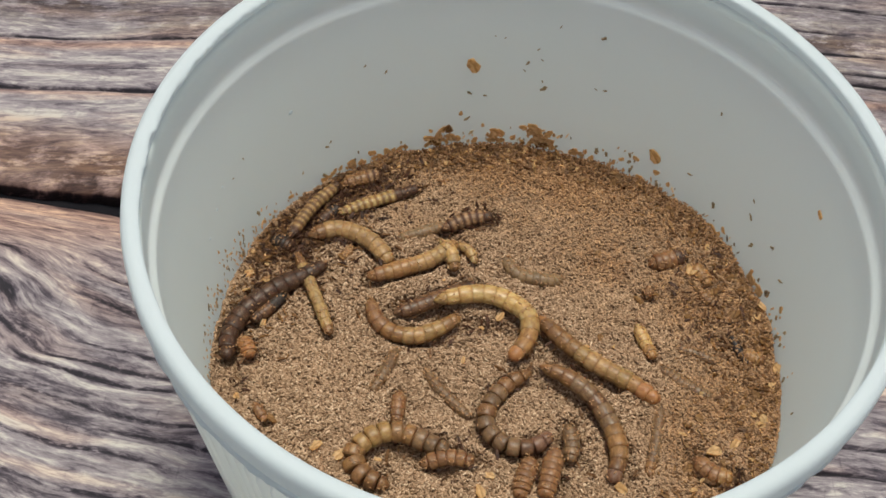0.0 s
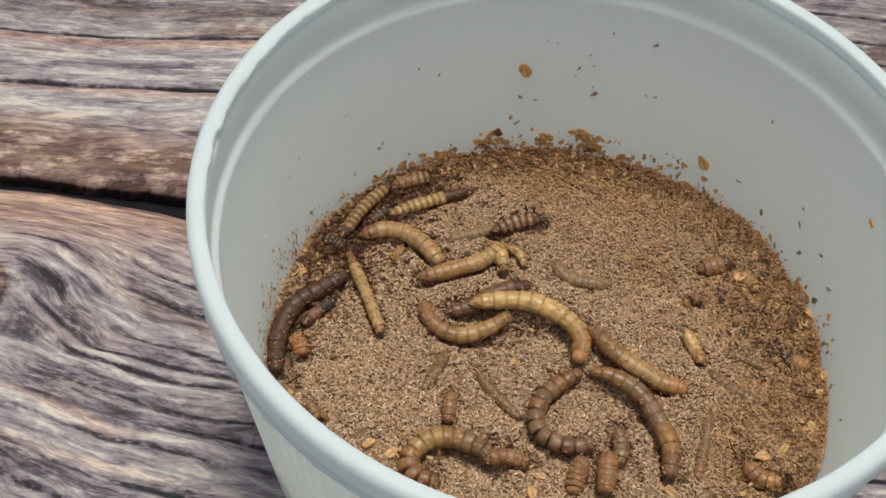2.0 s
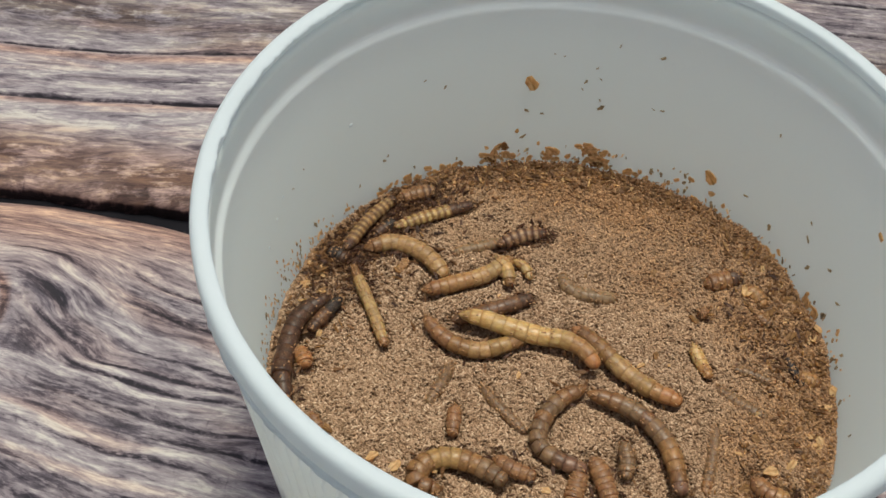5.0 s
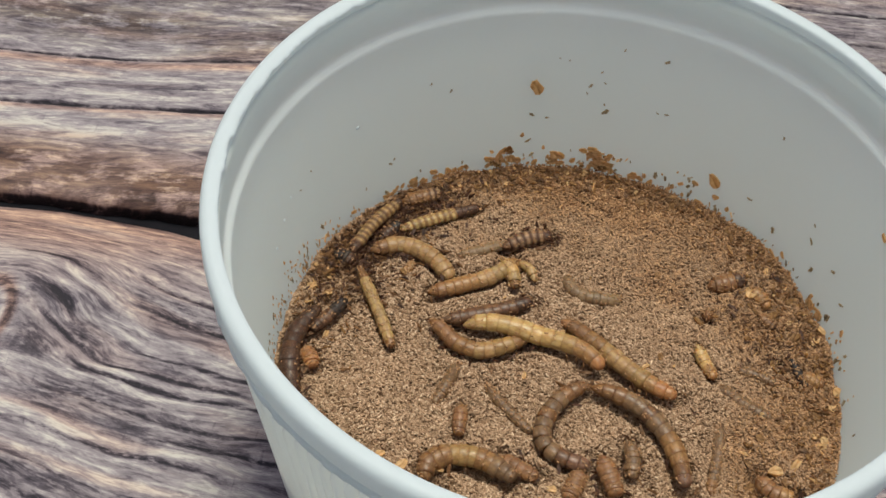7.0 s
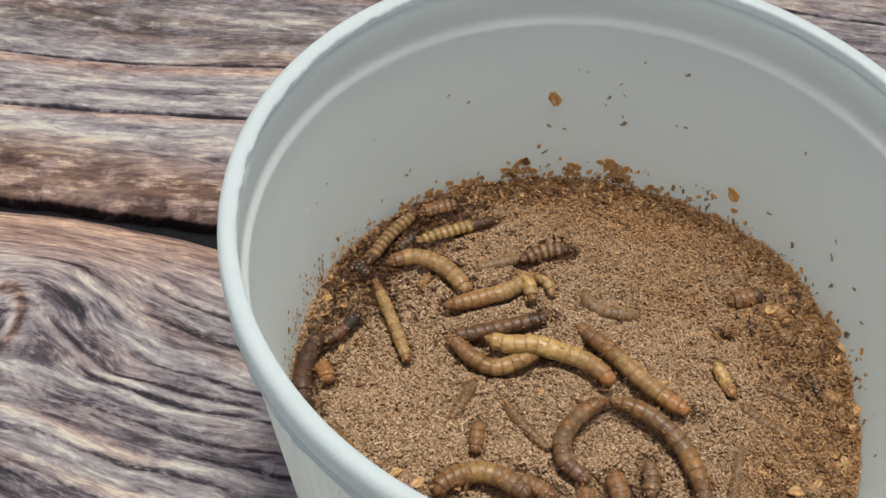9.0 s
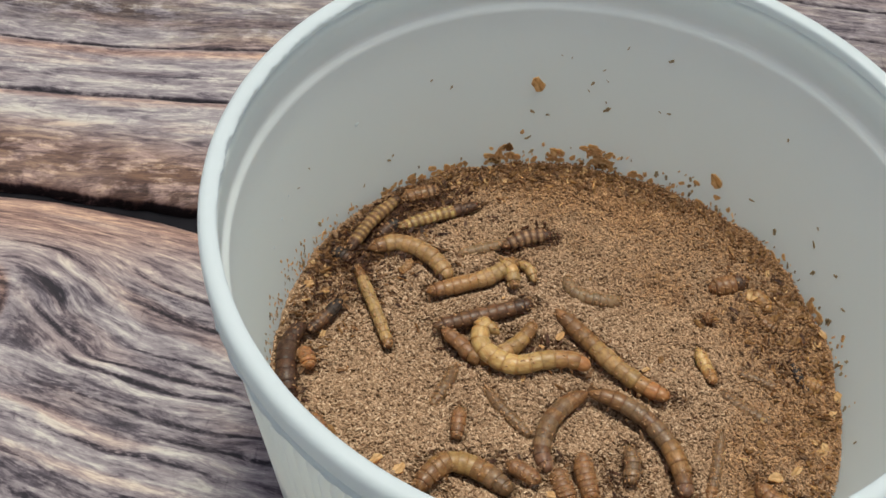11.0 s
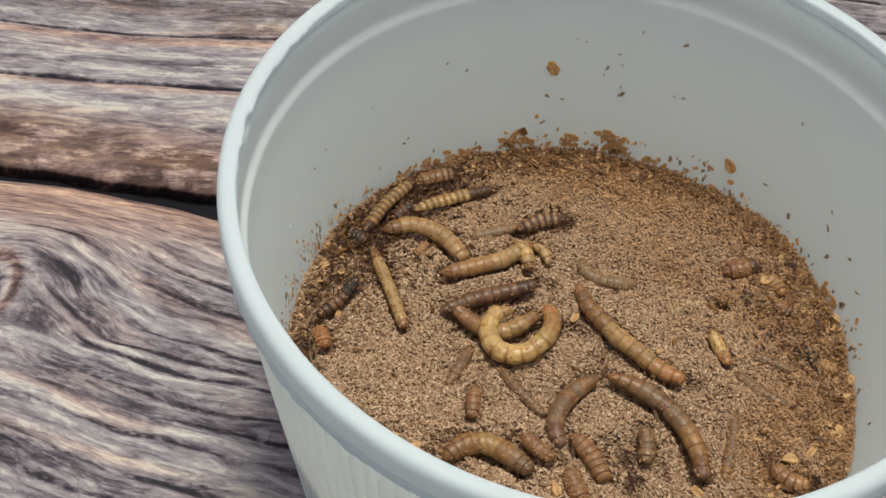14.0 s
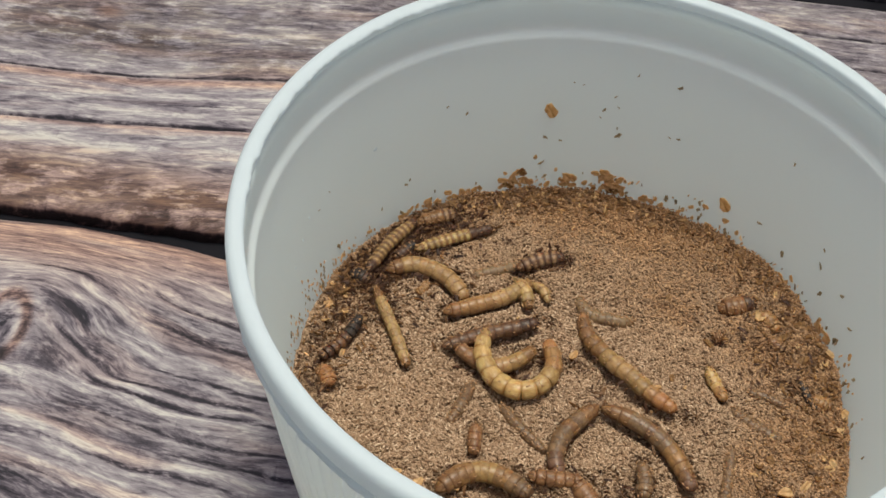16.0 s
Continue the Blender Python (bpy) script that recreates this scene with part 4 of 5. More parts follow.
i2_worm.at(8, (-8.7, -20.7), (-5.3, -22.1), (-2.2, -23.9))
i2_worm.at(10.5, (-7.7, -20.8), (-3.9, -22.5), (-1.6, -23.9))
i2_worm.at(11, (-7, -20.6), (-3.7, -22), (-1.5, -23.4))
i2_worm.at(12, (-7.8, -21), (-4.6, -22.7), (-2.3, -24.1))
i2_worm.at(13, (-7.8, -20.2), (-4.5, -22), (-1.7, -23.3))
i2_worm.at(14.5, (-6.8, -19.2), (-3.8, -21.2), (-1.5, -22.7))
i2_worm.at(16, (-6.3, -20), (-2.2, -20), (3.1, -19.3))
j2_worm = Worm(1.75, "rust", "reddish mealworm lying toward the rim", "rust", 2, 8)
j2_worm.at(0, (11.3, -18.3), (10.6, -23), (9.9, -27.8))
j2_worm.at(1.5, (12.9, -18.9), (12.1, -23), (11.4, -27.3))
j2_worm.at(3, (8.4, -17.5), (10.4, -20.8), (11.8, -24.6))
j2_worm.at(5.5, (7.9, -17.6), (9.7, -20.8), (11.6, -25.8))
j2_worm.at(8, (8.8, -17.3), (10.1, -20.6), (11, -23.6))
j2_worm.at(10.5, (3.9, -16.6), (5.7, -19.8), (7.1, -23.8))
j2_worm.at(11, (5.1, -16.5), (6.1, -20.3), (7.5, -24.8))
j2_worm.at(12, (1.3, -16.6), (4.1, -19.6), (6.2, -24), (7.5, -27.9))
j2_worm.at(13, (1.6, -17.9), (4, -22.1), (6.4, -27.5))
j2_worm.at(14.5, (0.9, -17.3), (4.7, -20.3), (7.6, -24.6))
j2_worm.at(16, (2.1, -19.8), (4.2, -22.2), (6.1, -24.6))
j1_worm = Worm(1.75, "rust", "reddish-brown mealworm half buried near the rim", "rust", 2, 7, sink=0.5)
j1_worm.at(0, (7.5, -20.4), (6.4, -24.2), (5.7, -28.3))
j1_worm.at(1.5, (8, -20.1), (6.8, -23.5), (6.2, -27.7))
j1_worm.at(5.5, (6, -20.2), (5.3, -23.5), (4.6, -26.7))
j1_worm.at(8, (4.6, -20.8), (3.8, -23.5), (3.1, -26.2))
j1_worm.at(10.5, (1.4, -19.8), (2.6, -22.8), (4.1, -25.6))
j1_worm.at(12.5, (1.2, -22.4), (2.3, -25.3), (3.9, -28.1))
j1_worm.at(16, (0.8, -24.7), (2.4, -27.6), (4, -30))
d_worm = Worm(1.80, "dark", "thick dark grey-brown mealworm pressed along the tub wall", "dark", 2, 13)
d_worm.at(0, (-32.6, 14.7), (-37.1, 10.9), (-41.5, 7.1), (-45.6, 2.2), (-47.1, -2.8), (-46.4, -8.6))
d_worm.at(1.5, (-36.3, 12.4), (-40.7, 8.3), (-44.6, 4.4), (-47.5, -1.2), (-48.3, -6.2), (-47, -11.5))
d_worm.at(3, (-39.9, 10.5), (-44.2, 6), (-47.4, 1.8), (-47.8, -3.7), (-47.8, -8.4), (-46.4, -13.5))
d_worm.at(5.5, (-41.8, 8.1), (-45.5, 3.7), (-46.6, -0.9), (-46.5, -5.7), (-46.1, -10.3), (-44, -16, -2))
d_worm.at(8, (-45.2, 4.5), (-47, -0.6), (-47.5, -4.4), (-47, -8.5, -0.5), (-45, -13, -4), (-42, -18, -5))
d_worm.at(10.5, (-45.5, 2.2), (-47, -1.8), (-47, -6), (-46, -10.4, -0.8), (-44, -15, -4), (-41, -20, -5))
d_worm.at(11.5, (-45.3, 0.8), (-47, -2.8), (-47, -7), (-45.8, -11.4, -1), (-44, -15.6, -4), (-41, -20.5, -5))
d_worm.at(12.5, (-47, -3.6, -0.4), (-47, -6.6), (-46, -10.4, -0.8), (-44, -15, -3), (-42, -19, -5), (-38, -25, -5.5))
d_worm.at(14, (-47, -4.6, -2), (-47, -7.6, -2), (-46, -11.4, -2.2), (-44, -16, -4), (-42, -20, -5), (-38, -26, -5.5))
d_worm.at(16, (-47, -5.6, -4.5), (-47, -8.6, -4.5), (-46, -12.4, -4.5), (-44, -17, -5), (-42, -21, -5.5), (-38, -27, -6))

# larvae that keep still
Worm(1.18, "pale", "slim pale yellow mealworm lying straight on the bedding", "brown", 1, 12, tail_skin="brown", legs=True).at(0, (-38.5, 16.2), (-33.5, 7.3), (-29.8, 0.1))
Worm(1.30, "barred", "dark-striped mealworm lying against the tub wall", "dark", 1, 13, tail_skin="dark").at(0, (-40.5, 18.5, 0.6), (-37.6, 26.5, 0.9), (-33.4, 33.5, 0.8))
Worm(1.25, "striped", "yellow dark-striped mealworm with a dark front end", "dark", 4, 13).at(0, (-32.4, 26.8), (-26.6, 30.8), (-18.1, 35.9))
Worm(1.80, "tan", "fat tan mealworm lying among others by the wall", "tan", 2, 11, tail_skin="brown").at(0, (-37.0, 20.4), (-31.5, 22.8), (-25.5, 20.8), (-21.2, 16.8, -0.4))
Worm(1.65, "amber", "yellowish amber mealworm with a rusty end lying across the bedding", "pale", 4, 12, tail_skin="rust", coat=("rust", "amber", "amber", "tan", "pale", "sand")).at(0, (-24.8, 12.8), (-19.6, 15.1), (-14.0, 18.1), (-9.5, 22.6))
Worm(1.55, "husk", "empty dark striped mealworm skin on the bedding", "dark", 2, 7, legs=True, coat=("umber", "husk", "husk", "husk", "husk", "dark"), kind="shed_skin").at(0, (-12.5, 25.8), (-8.2, 28.4), (-3.6, 29.8))
Worm(1.25, "pale", "torn pale mealworm skin draped over an amber larva", "pale", 1, 5, sink=0.2, kind="shed_skin", coat=("pale", "honey", "pale", "sand")).at(0, (-12.6, 22.4, 0.9), (-10.2, 19.8, 0.8), (-9.2, 16.4, 0.1))
Worm(0.95, "honey", "torn golden mealworm skin beside an amber larva", "honey", 1, 4, sink=0.3, kind="shed_skin", coat=("honey", "pale")).at(0, (-9.6, 22.6, 0.4), (-7.0, 21.2, 0.2), (-5.6, 19.0))
Worm(1.20, "grey", "thin grey mealworm half buried behind a shed skin", "grey", 2, 8, sink=0.6).at(0, (-21.0, 23.0, -0.6), (-16.5, 24.6), (-12.0, 27.2))
Worm(1.40, "grey", "pale grey mealworm half buried with its brown end showing", "brown", 1, 11, tail_skin="grey", sink=1.15).at(0, (-0.4, 21.4), (2.1, 18.0), (6.8, 17.2), (11.3, 18.3, -1.0))
Worm(1.25, "yellow", "short yellow cone-shaped mealworm end sticking out of the bedding", "amber", 2, 6, sink=0.1).at(0, (24.3, 8.6, 0.4), (26.0, 5.0), (27.4, 1.6))
Worm(1.40, "olive", "grey-brown mealworm half buried in the bedding", "olive", 2, 10, sink=1.0).at(0, (28.4, 0.2), (32.7, -2.7), (37.5, -5.1))
Worm(1.00, "olive", "thin grey mealworm mostly buried in the bedding", "olive", 2, 8, sink=0.7).at(0, (31.3, 4.7), (35.3, 3.8), (39.2, 2.4))
Worm(1.15, "olive", "thin grey mealworm mostly buried near the rim", "brown", 2, 11, sink=0.8).at(0, (28.7, -7.8), (28.0, -15.0), (26.8, -21.5))
Worm(1.20, "olive", "small grey mealworm mostly buried in the bedding", "olive", 2, 8, sink=0.9).at(0, (-17.6, -1.6), (-19.0, -6.8), (-20.8, -11.1))
Worm(1.10, "olive", "slim grey mealworm lying in a furrow of the bedding", "olive", 2, 9, sink=0.5).at(0, (-12.3, -5.6), (-9.0, -9.5), (-3.6, -14.2, -0.4))
Worm(1.35, "rust", "reddish mealworm end standing out of the bedding", "rust", 1, 5).at(0, (-15.9, -11.0, 0.5), (-15.9, -13.8, 0.2), (-15.8, -17.0, -0.6))
Worm(1.45, "olive", "short grey-brown mealworm in a hollow of the bedding", "olive", 2, 6).at(0, (13.0, -13.4), (13.9, -16.9), (13.8, -20.4, -0.6))
Worm(1.95, "rust", "reddish-brown dead mealworm half buried among flakes", "dark", 2, 6, sink=0.5).at(0, (26.5, 22.8), (29.6, 24.0), (33.5, 25.6))
Worm(1.50, "amber", "amber curled mealworm end among flakes", "amber", 2, 5, sink=0.6).at(0, (34.2, 23.4), (36.2, 21.6), (37.6, 19.4))
Worm(1.30, "brown", "brown dead mealworm bit among flakes", "husk", 1, 4, sink=0.5).at(0, (35.6, 17.6), (37.2, 16.2), (38.8, 15.2))
Worm(0.95, "black", "black dried mealworm on the bedding by the wall", "black", 1, 7, sink=0.7).at(0, (41.4, 9.6), (42.6, 6.6), (44.4, 3.4))
Worm(1.40, "amber", "orange-brown mealworm end by the wall", "rust", 1, 5, sink=0.7).at(0, (43.0, 5.6), (45.0, 5.0), (47.2, 4.4))
Worm(1.55, "orange", "orange curled mealworm husk by the wall", "orange", 2, 5, sink=0.4, kind="shed_skin").at(0, (-45.2, -3.4), (-43.6, -5.2), (-42.6, -7.4))
Worm(0.90, "amber", "small orange mealworm husk between larvae", "amber", 1, 5, sink=0.5, kind="shed_skin").at(0, (-30.6, 16.2), (-29.4, 17.6), (-28.6, 19.4))
Worm(1.50, "black", "black shrivelled mealworm head end by the wall", "dark", 2, 6, legs=True, sink=0.3).at(0, (-43.6, 18.6), (-41.8, 18.0), (-39.6, 17.2))
Worm(1.30, "dark", "dark shrivelled mealworm wedged between others", "black", 2, 6, sink=0.2).at(0, (-36.0, 24.0), (-34.4, 26.4), (-32.6, 28.4))
Worm(1.60, "brown", "brown mealworm poking out by the wall among flakes", "husk", 2, 6, sink=0.4).at(0, (-33.0, 34.2), (-29.8, 35.8), (-26.0, 37.6))
Worm(1.70, "rust", "rusty mealworm end poking from the flakes near the rim", "amber", 2, 6, sink=0.3).at(0, (34.5, -17.3), (37.2, -20.1), (40.5, -20.6))
Worm(1.35, "rust", "small rusty mealworm bit on the bedding", "rust", 1, 3, sink=0.4).at(0, (25.4, 16.0), (26.3, 16.3), (27.4, 16.0))
Worm(1.00, "rust", "rusty mealworm bit by the front wall", "rust", 1, 4, sink=0.2).at(0, (-40.0, -16.6), (-38.8, -18.2), (-37.6, -19.6))

dusting = random.Random(17)
for worm in ALL_WORMS:
    worm.build()
    worm.dust(dusting)
    place = spline(worm.curves[min(worm.curves, key=lambda t: abs(t - 5.5))], 14)[0]
    HOLLOWS.extend((x, y, worm.radius) for x, y, z in place if z > BED_Z / MM - 1.0 and worm.sink < 0.5)

# furrows and small holes that larvae have left in the crust
for path, r in (([(-17.2, 2.6), (-14.4, -2.6), (-13.6, -6.0)], 0.65), ([(-22.3, -7.6), (-18.5, -6.0), (-14.6, -4.6)], 0.6), ([(-12.3, -4.2), (-8.0, -10.0), (-3.2, -15.4)], 0.8),
                ([(11.5, -17.4), (14.6, -19.4), (16.8, -21.4)], 1.3), ([(-12.0, 0.4), (-6.5, 0.0), (-2.0, 1.6)], 0.8), ([(-2.4, 3.0), (2.6, 0.6), (6.6, -2.0)], 0.9)):
    HOLLOWS.extend((x, y, r) for x, y, z in spline([(a, b, 0) for a, b in path], 10)[0])

build_bedding()


# ---------- flakes and specks ----------
def flake_mesh(name, mat, seed, long, wide, thick, curl):
    """A thin, curled, ragged plate."""
    rng = random.Random(seed)
    bm = bmesh.new()
    n = 9
    rim = []
    for i in range(n):
        a = 2 * math.pi * i / n
        q = rng.uniform(0.55, 1.15)
        rim.append((long * q * math.cos(a), wide * q * math.sin(a)))
    layers = []
    for h in (-0.5, 0.5):
        ring = [bm.verts.new((x, y, thick * h + curl * (y / wide) ** 2 * wide + rng.uniform(-0.1, 0.1) * thick)) for x, y in rim]
        mid = bm.verts.new((0, 0, thick * h * 1.3))
        layers.append((ring, mid))
    (lo, lm), (hi, hm) = layers
    for i in range(n):
        j = (i + 1) % n
        bm.faces.new((hi[i], hi[j], hm))
        bm.faces.new((lo[j], lo[i], lm))
        bm.faces.new((lo[i], lo[j], hi[j], hi[i]))
    me = bpy.data.meshes.new(name)
    bm.to_mesh(me)
    bm.free()
    me.materials.append(mat)
    return me


FLAKES = [flake_mesh("bran_flake", FLAKE, 10 + k, 1.0 * MM, (0.78 - 0.1 * k) * MM, 0.16 * MM, 0.25) for k in range(5)]
ORANGE_FLAKES = [flake_mesh("bran_flake", FLAKE_ORANGE, 30 + k, 1.0 * MM, (0.5 + 0.1 * k) * MM, 0.18 * MM, 0.3) for k in range(4)]
SPECKS = [flake_mesh("speck", SPECK, 50 + k, 1.0 * MM, (0.34 + 0.1 * k) * MM, 0.22 * MM, 0.1) for k in range(4)]


SLIVERS = [flake_mesh("bran_flake", FLAKE, 70 + k, 1.0 * MM, (0.24 + 0.07 * k) * MM, 0.16 * MM, 0.2) for k in range(4)]


def on_wall(azimuth, z_mm, spin, proud=0.08):
    """A pose that lies flat on the inside of the wall; azimuth in degrees from +x."""
    a, z = radians(azimuth), z_mm * MM
    r = wall_r(z) - proud * MM
    n = Vector((-math.cos(a), -math.sin(a), 0.14)).normalized()
    t = Vector((-math.sin(a), math.cos(a), 0))
    m = Matrix((t, n.cross(t), n)).transposed().to_4x4()
    m.translation = (r * math.cos(a), r * math.sin(a), z)
    return m @ pose(0, 0, 0, 0, 0, spin)


def stick(mesh, azimuth, z_mm, size, spin, kind, label):
    ob = new(kind, mesh)
    ob.matrix_basis = on_wall(azimuth, z_mm, spin) @ Matrix.Scale(size, 4)
    tagged(ob, label, "flake" if kind == "bran_flake" else "speck", "flakes stuck to the wall" if kind == "bran_flake" else "specks stuck to the wall")


def joined(name, bits, mats, label):
    """Many small bits, (mesh, pose, which material), as one object of kind stuff."""
    verts, faces, index = [], [], []
    for me, m, which in bits:
        base = len(verts)
        verts += [m @ v.co for v in me.vertices]
        for poly in me.polygons:
            vs = [base + k for k in poly.vertices]
            for a, b in zip(vs[1:], vs[2:]):
                faces.append((vs[0], a, b))
                index.append(which)
    me = array_mesh(name, np.array(verts), np.array(faces), mats, np.array(index), soft=False)
    tagged(new(name, me), label, "bran", kind="stuff")


def stuck_bits():
    rng = random.Random(5)
    gold = "golden bran flake stuck to the tub wall"
    dark = "tiny dark speck stuck to the tub wall"
    # larger flakes: azimuth, height, size
    for k, (a, z, s) in enumerate(((101.0, 51.2, 1.85), (59.0, 40.2, 1.9), (95.4, 35.6, 1.6), (18.6, 58.9, 1.15), (37.6, 36.0, 1.05), (86.9, 37.6, 1.2), (85.6, 35.6, 1.3), (108.1, 35.2, 1.5),
                                   (145.9, 34.9, 1.0), (154.6, 34.9, 0.9), (62.8, 37.6, 0.8), (57.5, 37.0, 0.9), (54.0, 36.0, 0.8), (66.0, 36.0, 0.9), (106.0, 34.4, 1.2), (13.7, 38.0, 0.8), (22.0, 34.6, 1.2))):
        stick(FLAKES[k % 5], a, z, s, rng.uniform(0, 180), "bran_flake", gold)
    # shreds piled against the wall in tufts
    for a0, n, h in ((108, 18, 3.0), (103, 8, 2.0), (87, 26, 4.6), (84, 12, 2.8), (95, 6, 1.5), (128, 9, 1.8), (120, 8, 1.6), (135, 7, 1.5), (60, 8, 1.6), (75, 7, 1.2), (24, 8, 1.4), (40, 6, 1.2)):
        for k in range(n):
            pick = (FLAKES if rng.random() < 0.9 else ORANGE_FLAKES)[k % 4]
            stick(pick, a0 + rng.gauss(0, 1.9), BED_Z / MM + 0.2 + abs(rng.gauss(0, h * 0.5)), rng.uniform(0.55, 1.25), rng.uniform(0, 180), "bran_flake", "brown bran shred piled against the tub wall")
    # dark specks
    for k, (a, z, s) in enumerate(((84.4, 61.3, 0.5), (75.7, 60.9, 0.75), (85.9, 47.0, 0.85), (101.9, 38.7, 0.85), (48.5, 57.1, 0.5), (119.6, 52.8, 0.45), (32.9, 43.7, 0.8), (124.0, 55.5, 0.4),
                                   (89.9, 52.4, 0.55), (88.1, 55.7, 0.45), (98.2, 44.3, 0.5), (101.6, 45.0, 0.6), (75.1, 49.5, 0.4), (42.3, 38.8, 0.9), (29.7, 39.2, 0.75), (18.3, 41.1, 0.8), (134.6, 40.9, 0.6),
                                   (128.2, 34.6, 0.5), (50.2, 41.1, 0.7), (24.6, 43.6, 0.7), (73.2, 49.8, 0.45), (90.4, 50.6, 0.4), (97.0, 58.0, 0.25), (95.0, 57.6, 0.25), (87.0, 53.4, 0.4), (133.6, 41.6, 0.45),
                                   (156.0, 52.0, 0.3), (160.0, 50.5, 0.4), (86.4, 48.6, 0.4), (34.0, 47.0, 0.4))):
        stick(SPECKS[k % 3], a, z, s * 0.95, rng.uniform(0, 180), "speck", dark)
    # scatter just over the bedding, thick on some stretches
    bits = []
    for k in range(130):
        a = rng.choice((rng.gauss(172, 13), rng.gauss(95, 22), rng.gauss(55, 20), rng.gauss(20, 16)))
        z = BED_Z / MM + 0.6 + abs(rng.gauss(0, 2.6 if a > 150 else 2.2))
        gilt = rng.random() < 0.55
        pick = (SLIVERS if a > 120 or rng.random() < 0.4 else FLAKES) if gilt else SPECKS
        bits.append((pick[k % 4], on_wall(a, z, rng.uniform(55, 125)) @ Matrix.Scale(rng.uniform(0.3, 0.75), 4), 0 if gilt else 1))
    # thin slivers up the wall beside the heap of larvae
    for k in range(95):
        a, z = rng.gauss(170, 11), BED_Z / MM + 0.4 + abs(rng.gauss(0, 3.2))
        bits.append(((SLIVERS if k % 4 else SPECKS)[k % 4], on_wall(a, z, rng.gauss(90, 22)) @ Matrix.Scale(rng.uniform(0.3, 0.62), 4), 0 if k % 4 else 1))
    joined("bran_dust", bits, [FLAKE, SPECK], "thin olive-gold bran slivers and dark specks stuck to the tub wall")
    # small pale drops of plastic on the wall
    bm = bmesh.new()
    bmesh.ops.create_icosphere(bm, subdivisions=2, radius=0.34 * MM)
    me = bpy.data.meshes.new("blemish")
    smooth(bm).to_mesh(me)
    bm.free()
    me.materials.append(RIM_PLASTIC)
    for a, z, s in ((141.9, 53.1, 1.5), (167.0, 49.0, 0.9), (172.0, 46.5, 0.8), (163.5, 51.5, 0.6)):
        ob = new("blemish", me)
        ob.matrix_basis = on_wall(a, z, 20, 0.0) @ Matrix.Diagonal((s, s * 0.7, 0.5, 1))
        tagged(ob, "small white plastic blemish on the tub wall", "blemish", "blemishes on the wall")


def loose_bits():
    """Bran flakes lying on the bedding: distinct ones are things, the crumbs are stuff."""
    rng = random.Random(9)
    spots = []
    for k in range(150):
        zone = rng.random()
        if zone < 0.34:
            a, r = radians(rng.gauss(100, 24)), 49.2 - abs(rng.gauss(0, 3.0))
        elif zone < 0.60:
            a, r = radians(rng.gauss(18, 20)), 49.0 - abs(rng.gauss(0, 5.5))
        elif zone < 0.74:
            a, r = radians(rng.gauss(158, 10)), 49.0 - abs(rng.gauss(0, 5.0))
        elif zone < 0.90:
            a, r = radians(rng.gauss(-28, 14)), 47.0 - abs(rng.gauss(0, 6.0))
        else:
            a, r = radians(rng.uniform(0, 360)), 48 * math.sqrt(rng.random())
        spots.append((r * math.cos(a), r * math.sin(a)))
    for k, (x, y) in enumerate(spots):
        pick = ORANGE_FLAKES[k % 4] if rng.random() < (0.8 if x > 15 else 0.55) else FLAKES[k % 5]
        ob = new("bran_flake", pick)
        z = float(bed_height(x, y)) + 0.25 * MM
        ob.matrix_basis = pose(x * MM, y * MM, z, rng.uniform(-35, 35), rng.uniform(-35, 35), rng.uniform(0, 360)) @ Matrix.Scale(rng.uniform(0.5, 1.2), 4)
        tagged(ob, "golden brown bran flake lying on the bedding", "flake", "flakes on the bedding")
    # large flakes that stand out: place, size, golden or brown
    for k, (x, y, size, gilt) in enumerate((
            (34.2, 21.9, 1.7, 1), (38.3, 17.5, 1.6, 0), (42.1, 12.9, 1.4, 0), (47.3, 15.6, 1.3, 1), (46.3, 21.6, 1.5, 1), (35.1, -10, 1.4, 0), (37.5, -15.7, 1.8, 1), (41.2, -14.1, 1.5, 1), (35.9, -18.6, 1.6, 0), (49.7, 3, 1.4, 1), (-0.7, -27.8, 1.6, 1),
            (22.3, -24.2, 1.8, 1), (-28.3, -23.3, 1.3, 1), (-24.4, -24.4, 1.4, 1), (-36.6, -19.5, 1.3, 0), (30.9, 25.7, 1.5, 0), (27.2, 16, 1.3, 0), (-0.1, 7.1, 1.2, 1), (-44, 14.5, 1.4, 0), (-46.4, 10.8, 1.3, 1), (-30.2, 16.4, 1.3, 0), (-9.8, 17.3, 1.2, 1))):
        ob = new("bran_flake", (FLAKES if gilt else ORANGE_FLAKES)[k % 4])
        ob.matrix_basis = pose(x * MM, y * MM, float(bed_height(x, y)) + 0.45 * MM, rng.uniform(-30, 30), rng.uniform(-30, 30), rng.uniform(0, 360)) @ Matrix.Scale(size, 4)
        tagged(ob, "large golden bran flake lying on the bedding" if gilt else "large brown bran flake lying on the bedding", "flake", "flakes on the bedding")
    # crumbs
    nr = np.random.RandomState(12)
    n = 3600
    zone = nr.rand(n)
    a = np.where(zone < 0.42, nr.normal(98, 28, n), np.where(zone < 0.72, nr.normal(15, 24, n), np.where(zone < 0.86, nr.normal(160, 12, n), nr.normal(-30, 18, n))))
    r = 49.6 - np.abs(nr.normal(0, np.where(zone < 0.42, 3.4, 7.0), n))
    x, y = r * np.cos(np.radians(a)), r * np.sin(np.radians(a))
    # shreds of skin and frass round the larvae, thickest where they lie in a heap
    heap = [(h, 40 if h[0] < -27 and h[1] > 9 else 5 if h[2] > 1.4 else 0) for h in HOLLOWS]
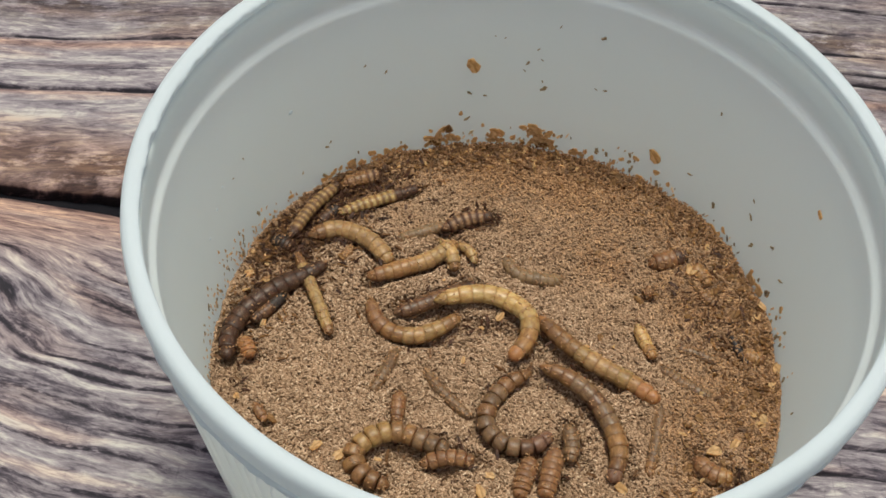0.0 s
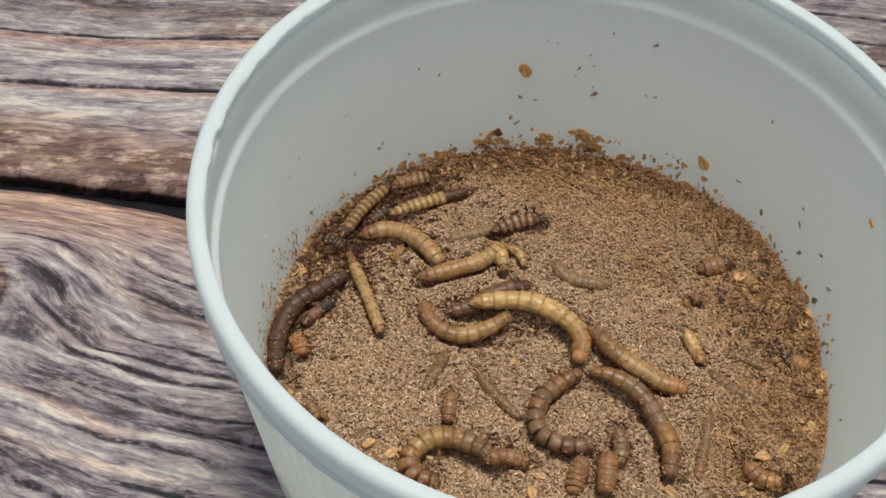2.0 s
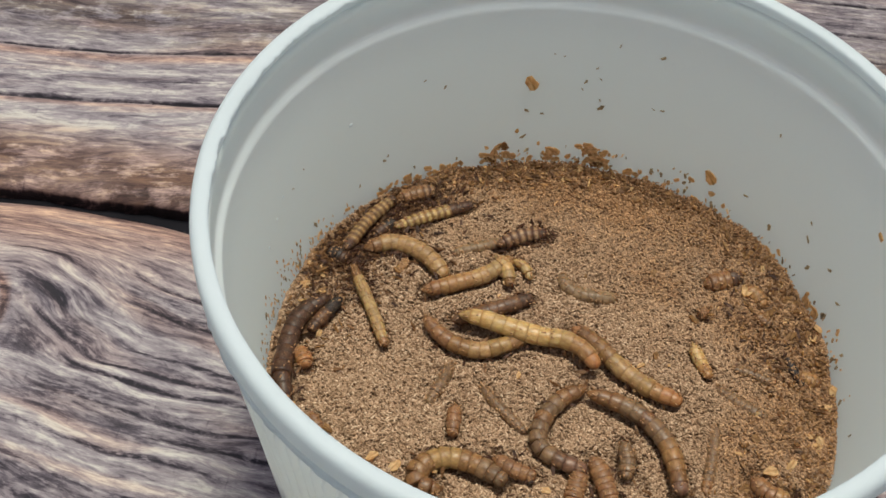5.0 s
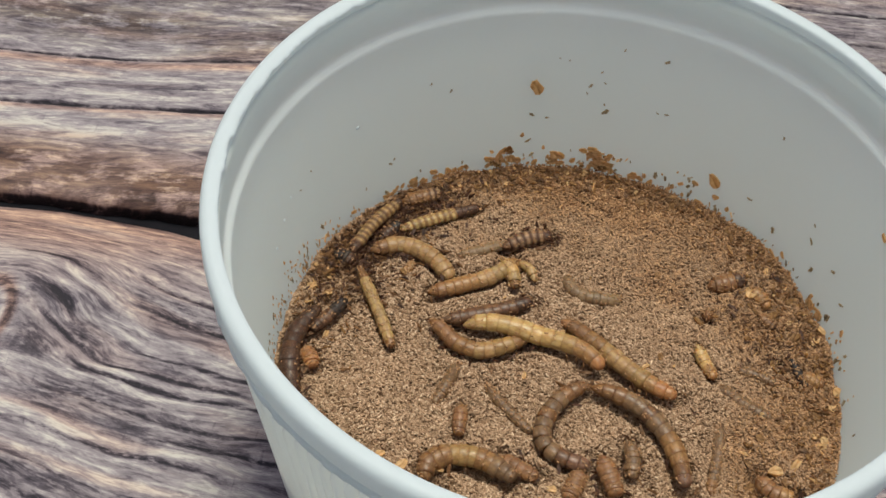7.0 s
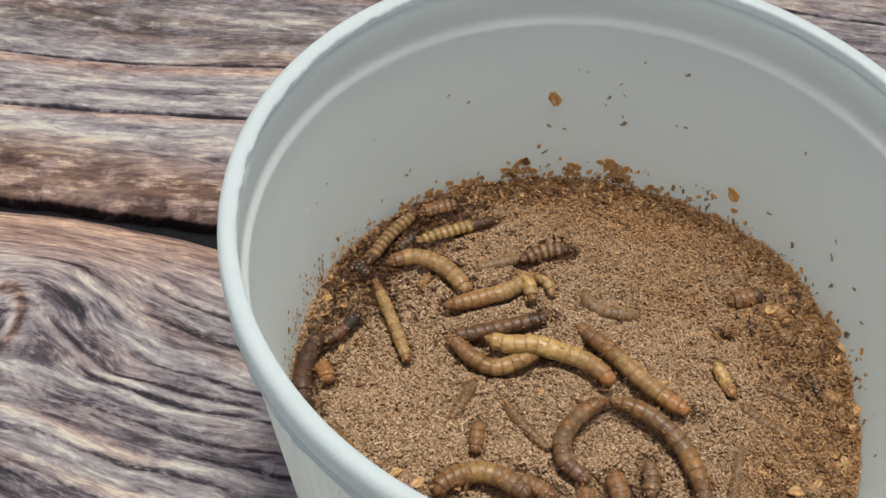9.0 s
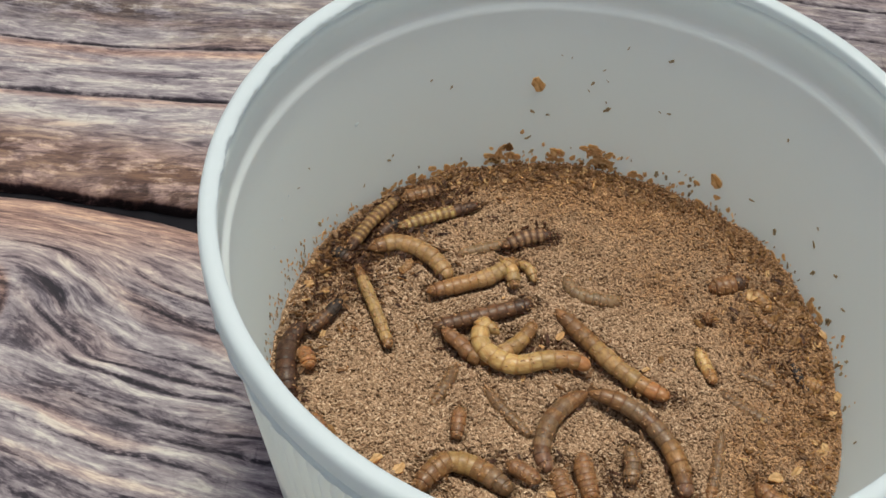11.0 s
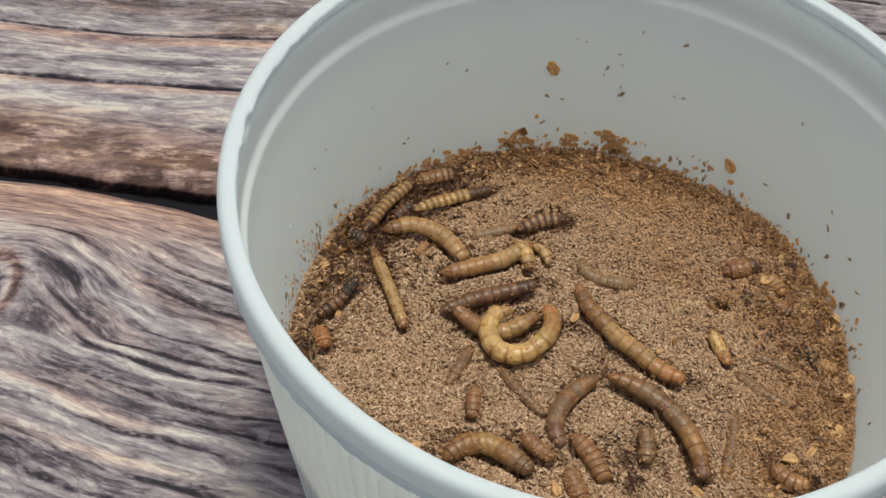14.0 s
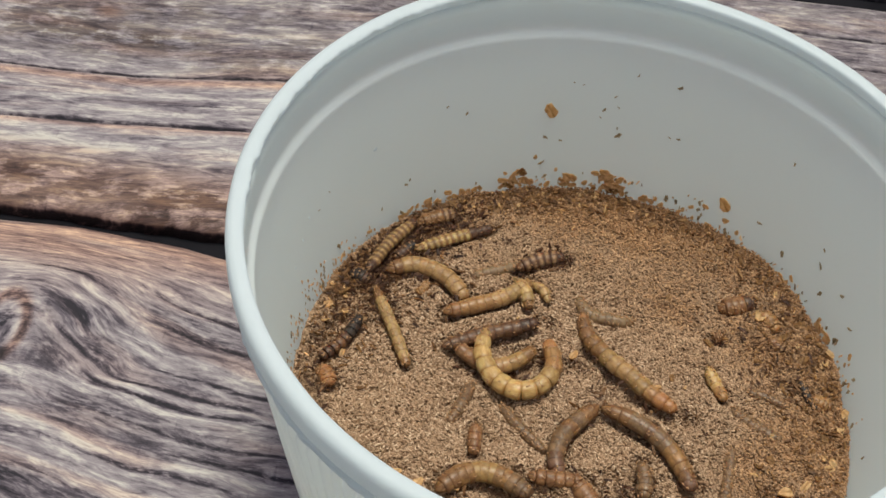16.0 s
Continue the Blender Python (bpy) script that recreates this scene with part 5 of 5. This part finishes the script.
    for (hx, hy, hr), many in heap:
        turn, off = nr.rand(many) * 6.283, 0.75 * hr + np.abs(nr.normal(0, 1.1, many))
        x, y = np.r_[x, hx + off * np.cos(turn)], np.r_[y, hy + off * np.sin(turn)]
    # brown litter that fills the corner behind the heap and the clumps by the far wall
    a, r = np.radians(nr.normal(146, 15, 1500)), 48.5 - np.abs(nr.normal(0, 6.5, 1500))
    x, y = np.r_[x, r * np.cos(a), nr.normal(37, 4, 260), nr.normal(-6, 2.2, 160)], np.r_[y, r * np.sin(a), nr.normal(14, 7, 260), nr.normal(29, 1.6, 160)]
    keep = np.hypot(x, y) < 49.3
    x, y, edge = x[keep], y[keep], (np.arange(len(x)) < n)[keep]
    n = len(x)
    yaw, pitch, roll = nr.rand(n) * 6.283, nr.normal(0, 0.5, n), nr.normal(0, 0.5, n)
    ex = np.stack([np.cos(yaw) * np.cos(pitch), np.sin(yaw) * np.cos(pitch), np.sin(pitch)], -1)
    ey = np.stack([-np.sin(yaw) * np.cos(roll), np.cos(yaw) * np.cos(roll), np.sin(roll)], -1)
    ez = np.cross(ex, ey)
    size = nr.uniform(0.22, 0.5, n) * np.where(nr.rand(n) < 0.12, 2.2, 1.0) * MM
    corners = np.array([(-1.2, -0.16, 0), (0, -0.34, 0.14), (1.2, -0.14, 0), (1.1, 0.16, 0), (0, 0.32, 0.16), (-1.1, 0.2, 0)], float)
    V = []
    for h in (-0.08, 0.08):
        q = corners + (0, 0, h)
        V.append(q)
    box = np.concatenate(V)
    top = [(6, 7, 11), (7, 10, 11), (7, 8, 10), (8, 9, 10)]
    low = [(c - 6, b - 6, a_ - 6) for a_, b, c in top]
    side = []
    for i in range(6):
        j = (i + 1) % 6
        side += [(i, j, j + 6), (i, j + 6, i + 6)]
    tri = np.array(top + low + side)
    c = np.stack([x * MM, y * MM, bed_height(x, y) + nr.uniform(0.05, 0.45, n) * MM], -1)
    P = c[:, None] + size[:, None, None] * (box[None, :, :1] * ex[:, None] + box[None, :, 1:2] * ey[:, None] + box[None, :, 2:] * ez[:, None])
    F = (tri[None] + (np.arange(n) * 12)[:, None, None]).reshape(-1, 3)
    index = np.repeat(np.where(edge, (nr.rand(n) < 0.95).astype(int) + (nr.rand(n) < 0.6), np.where(nr.rand(n) < 0.7, 3, 2)), len(tri))
    me = array_mesh("bran_crumbs", P.reshape(-1, 3), F, [FLAKE, FLAKE_ORANGE, CRUMB, SHRED], index, soft=False)
    tagged(new("bran_crumbs", me), "brown and golden bran crumbs along the bedding's edge", "bran", kind="stuff")


stuck_bits()
loose_bits()


# ---------- what moves ----------
def motions():
    for worm in ALL_WORMS:
        worm.key()


motions()
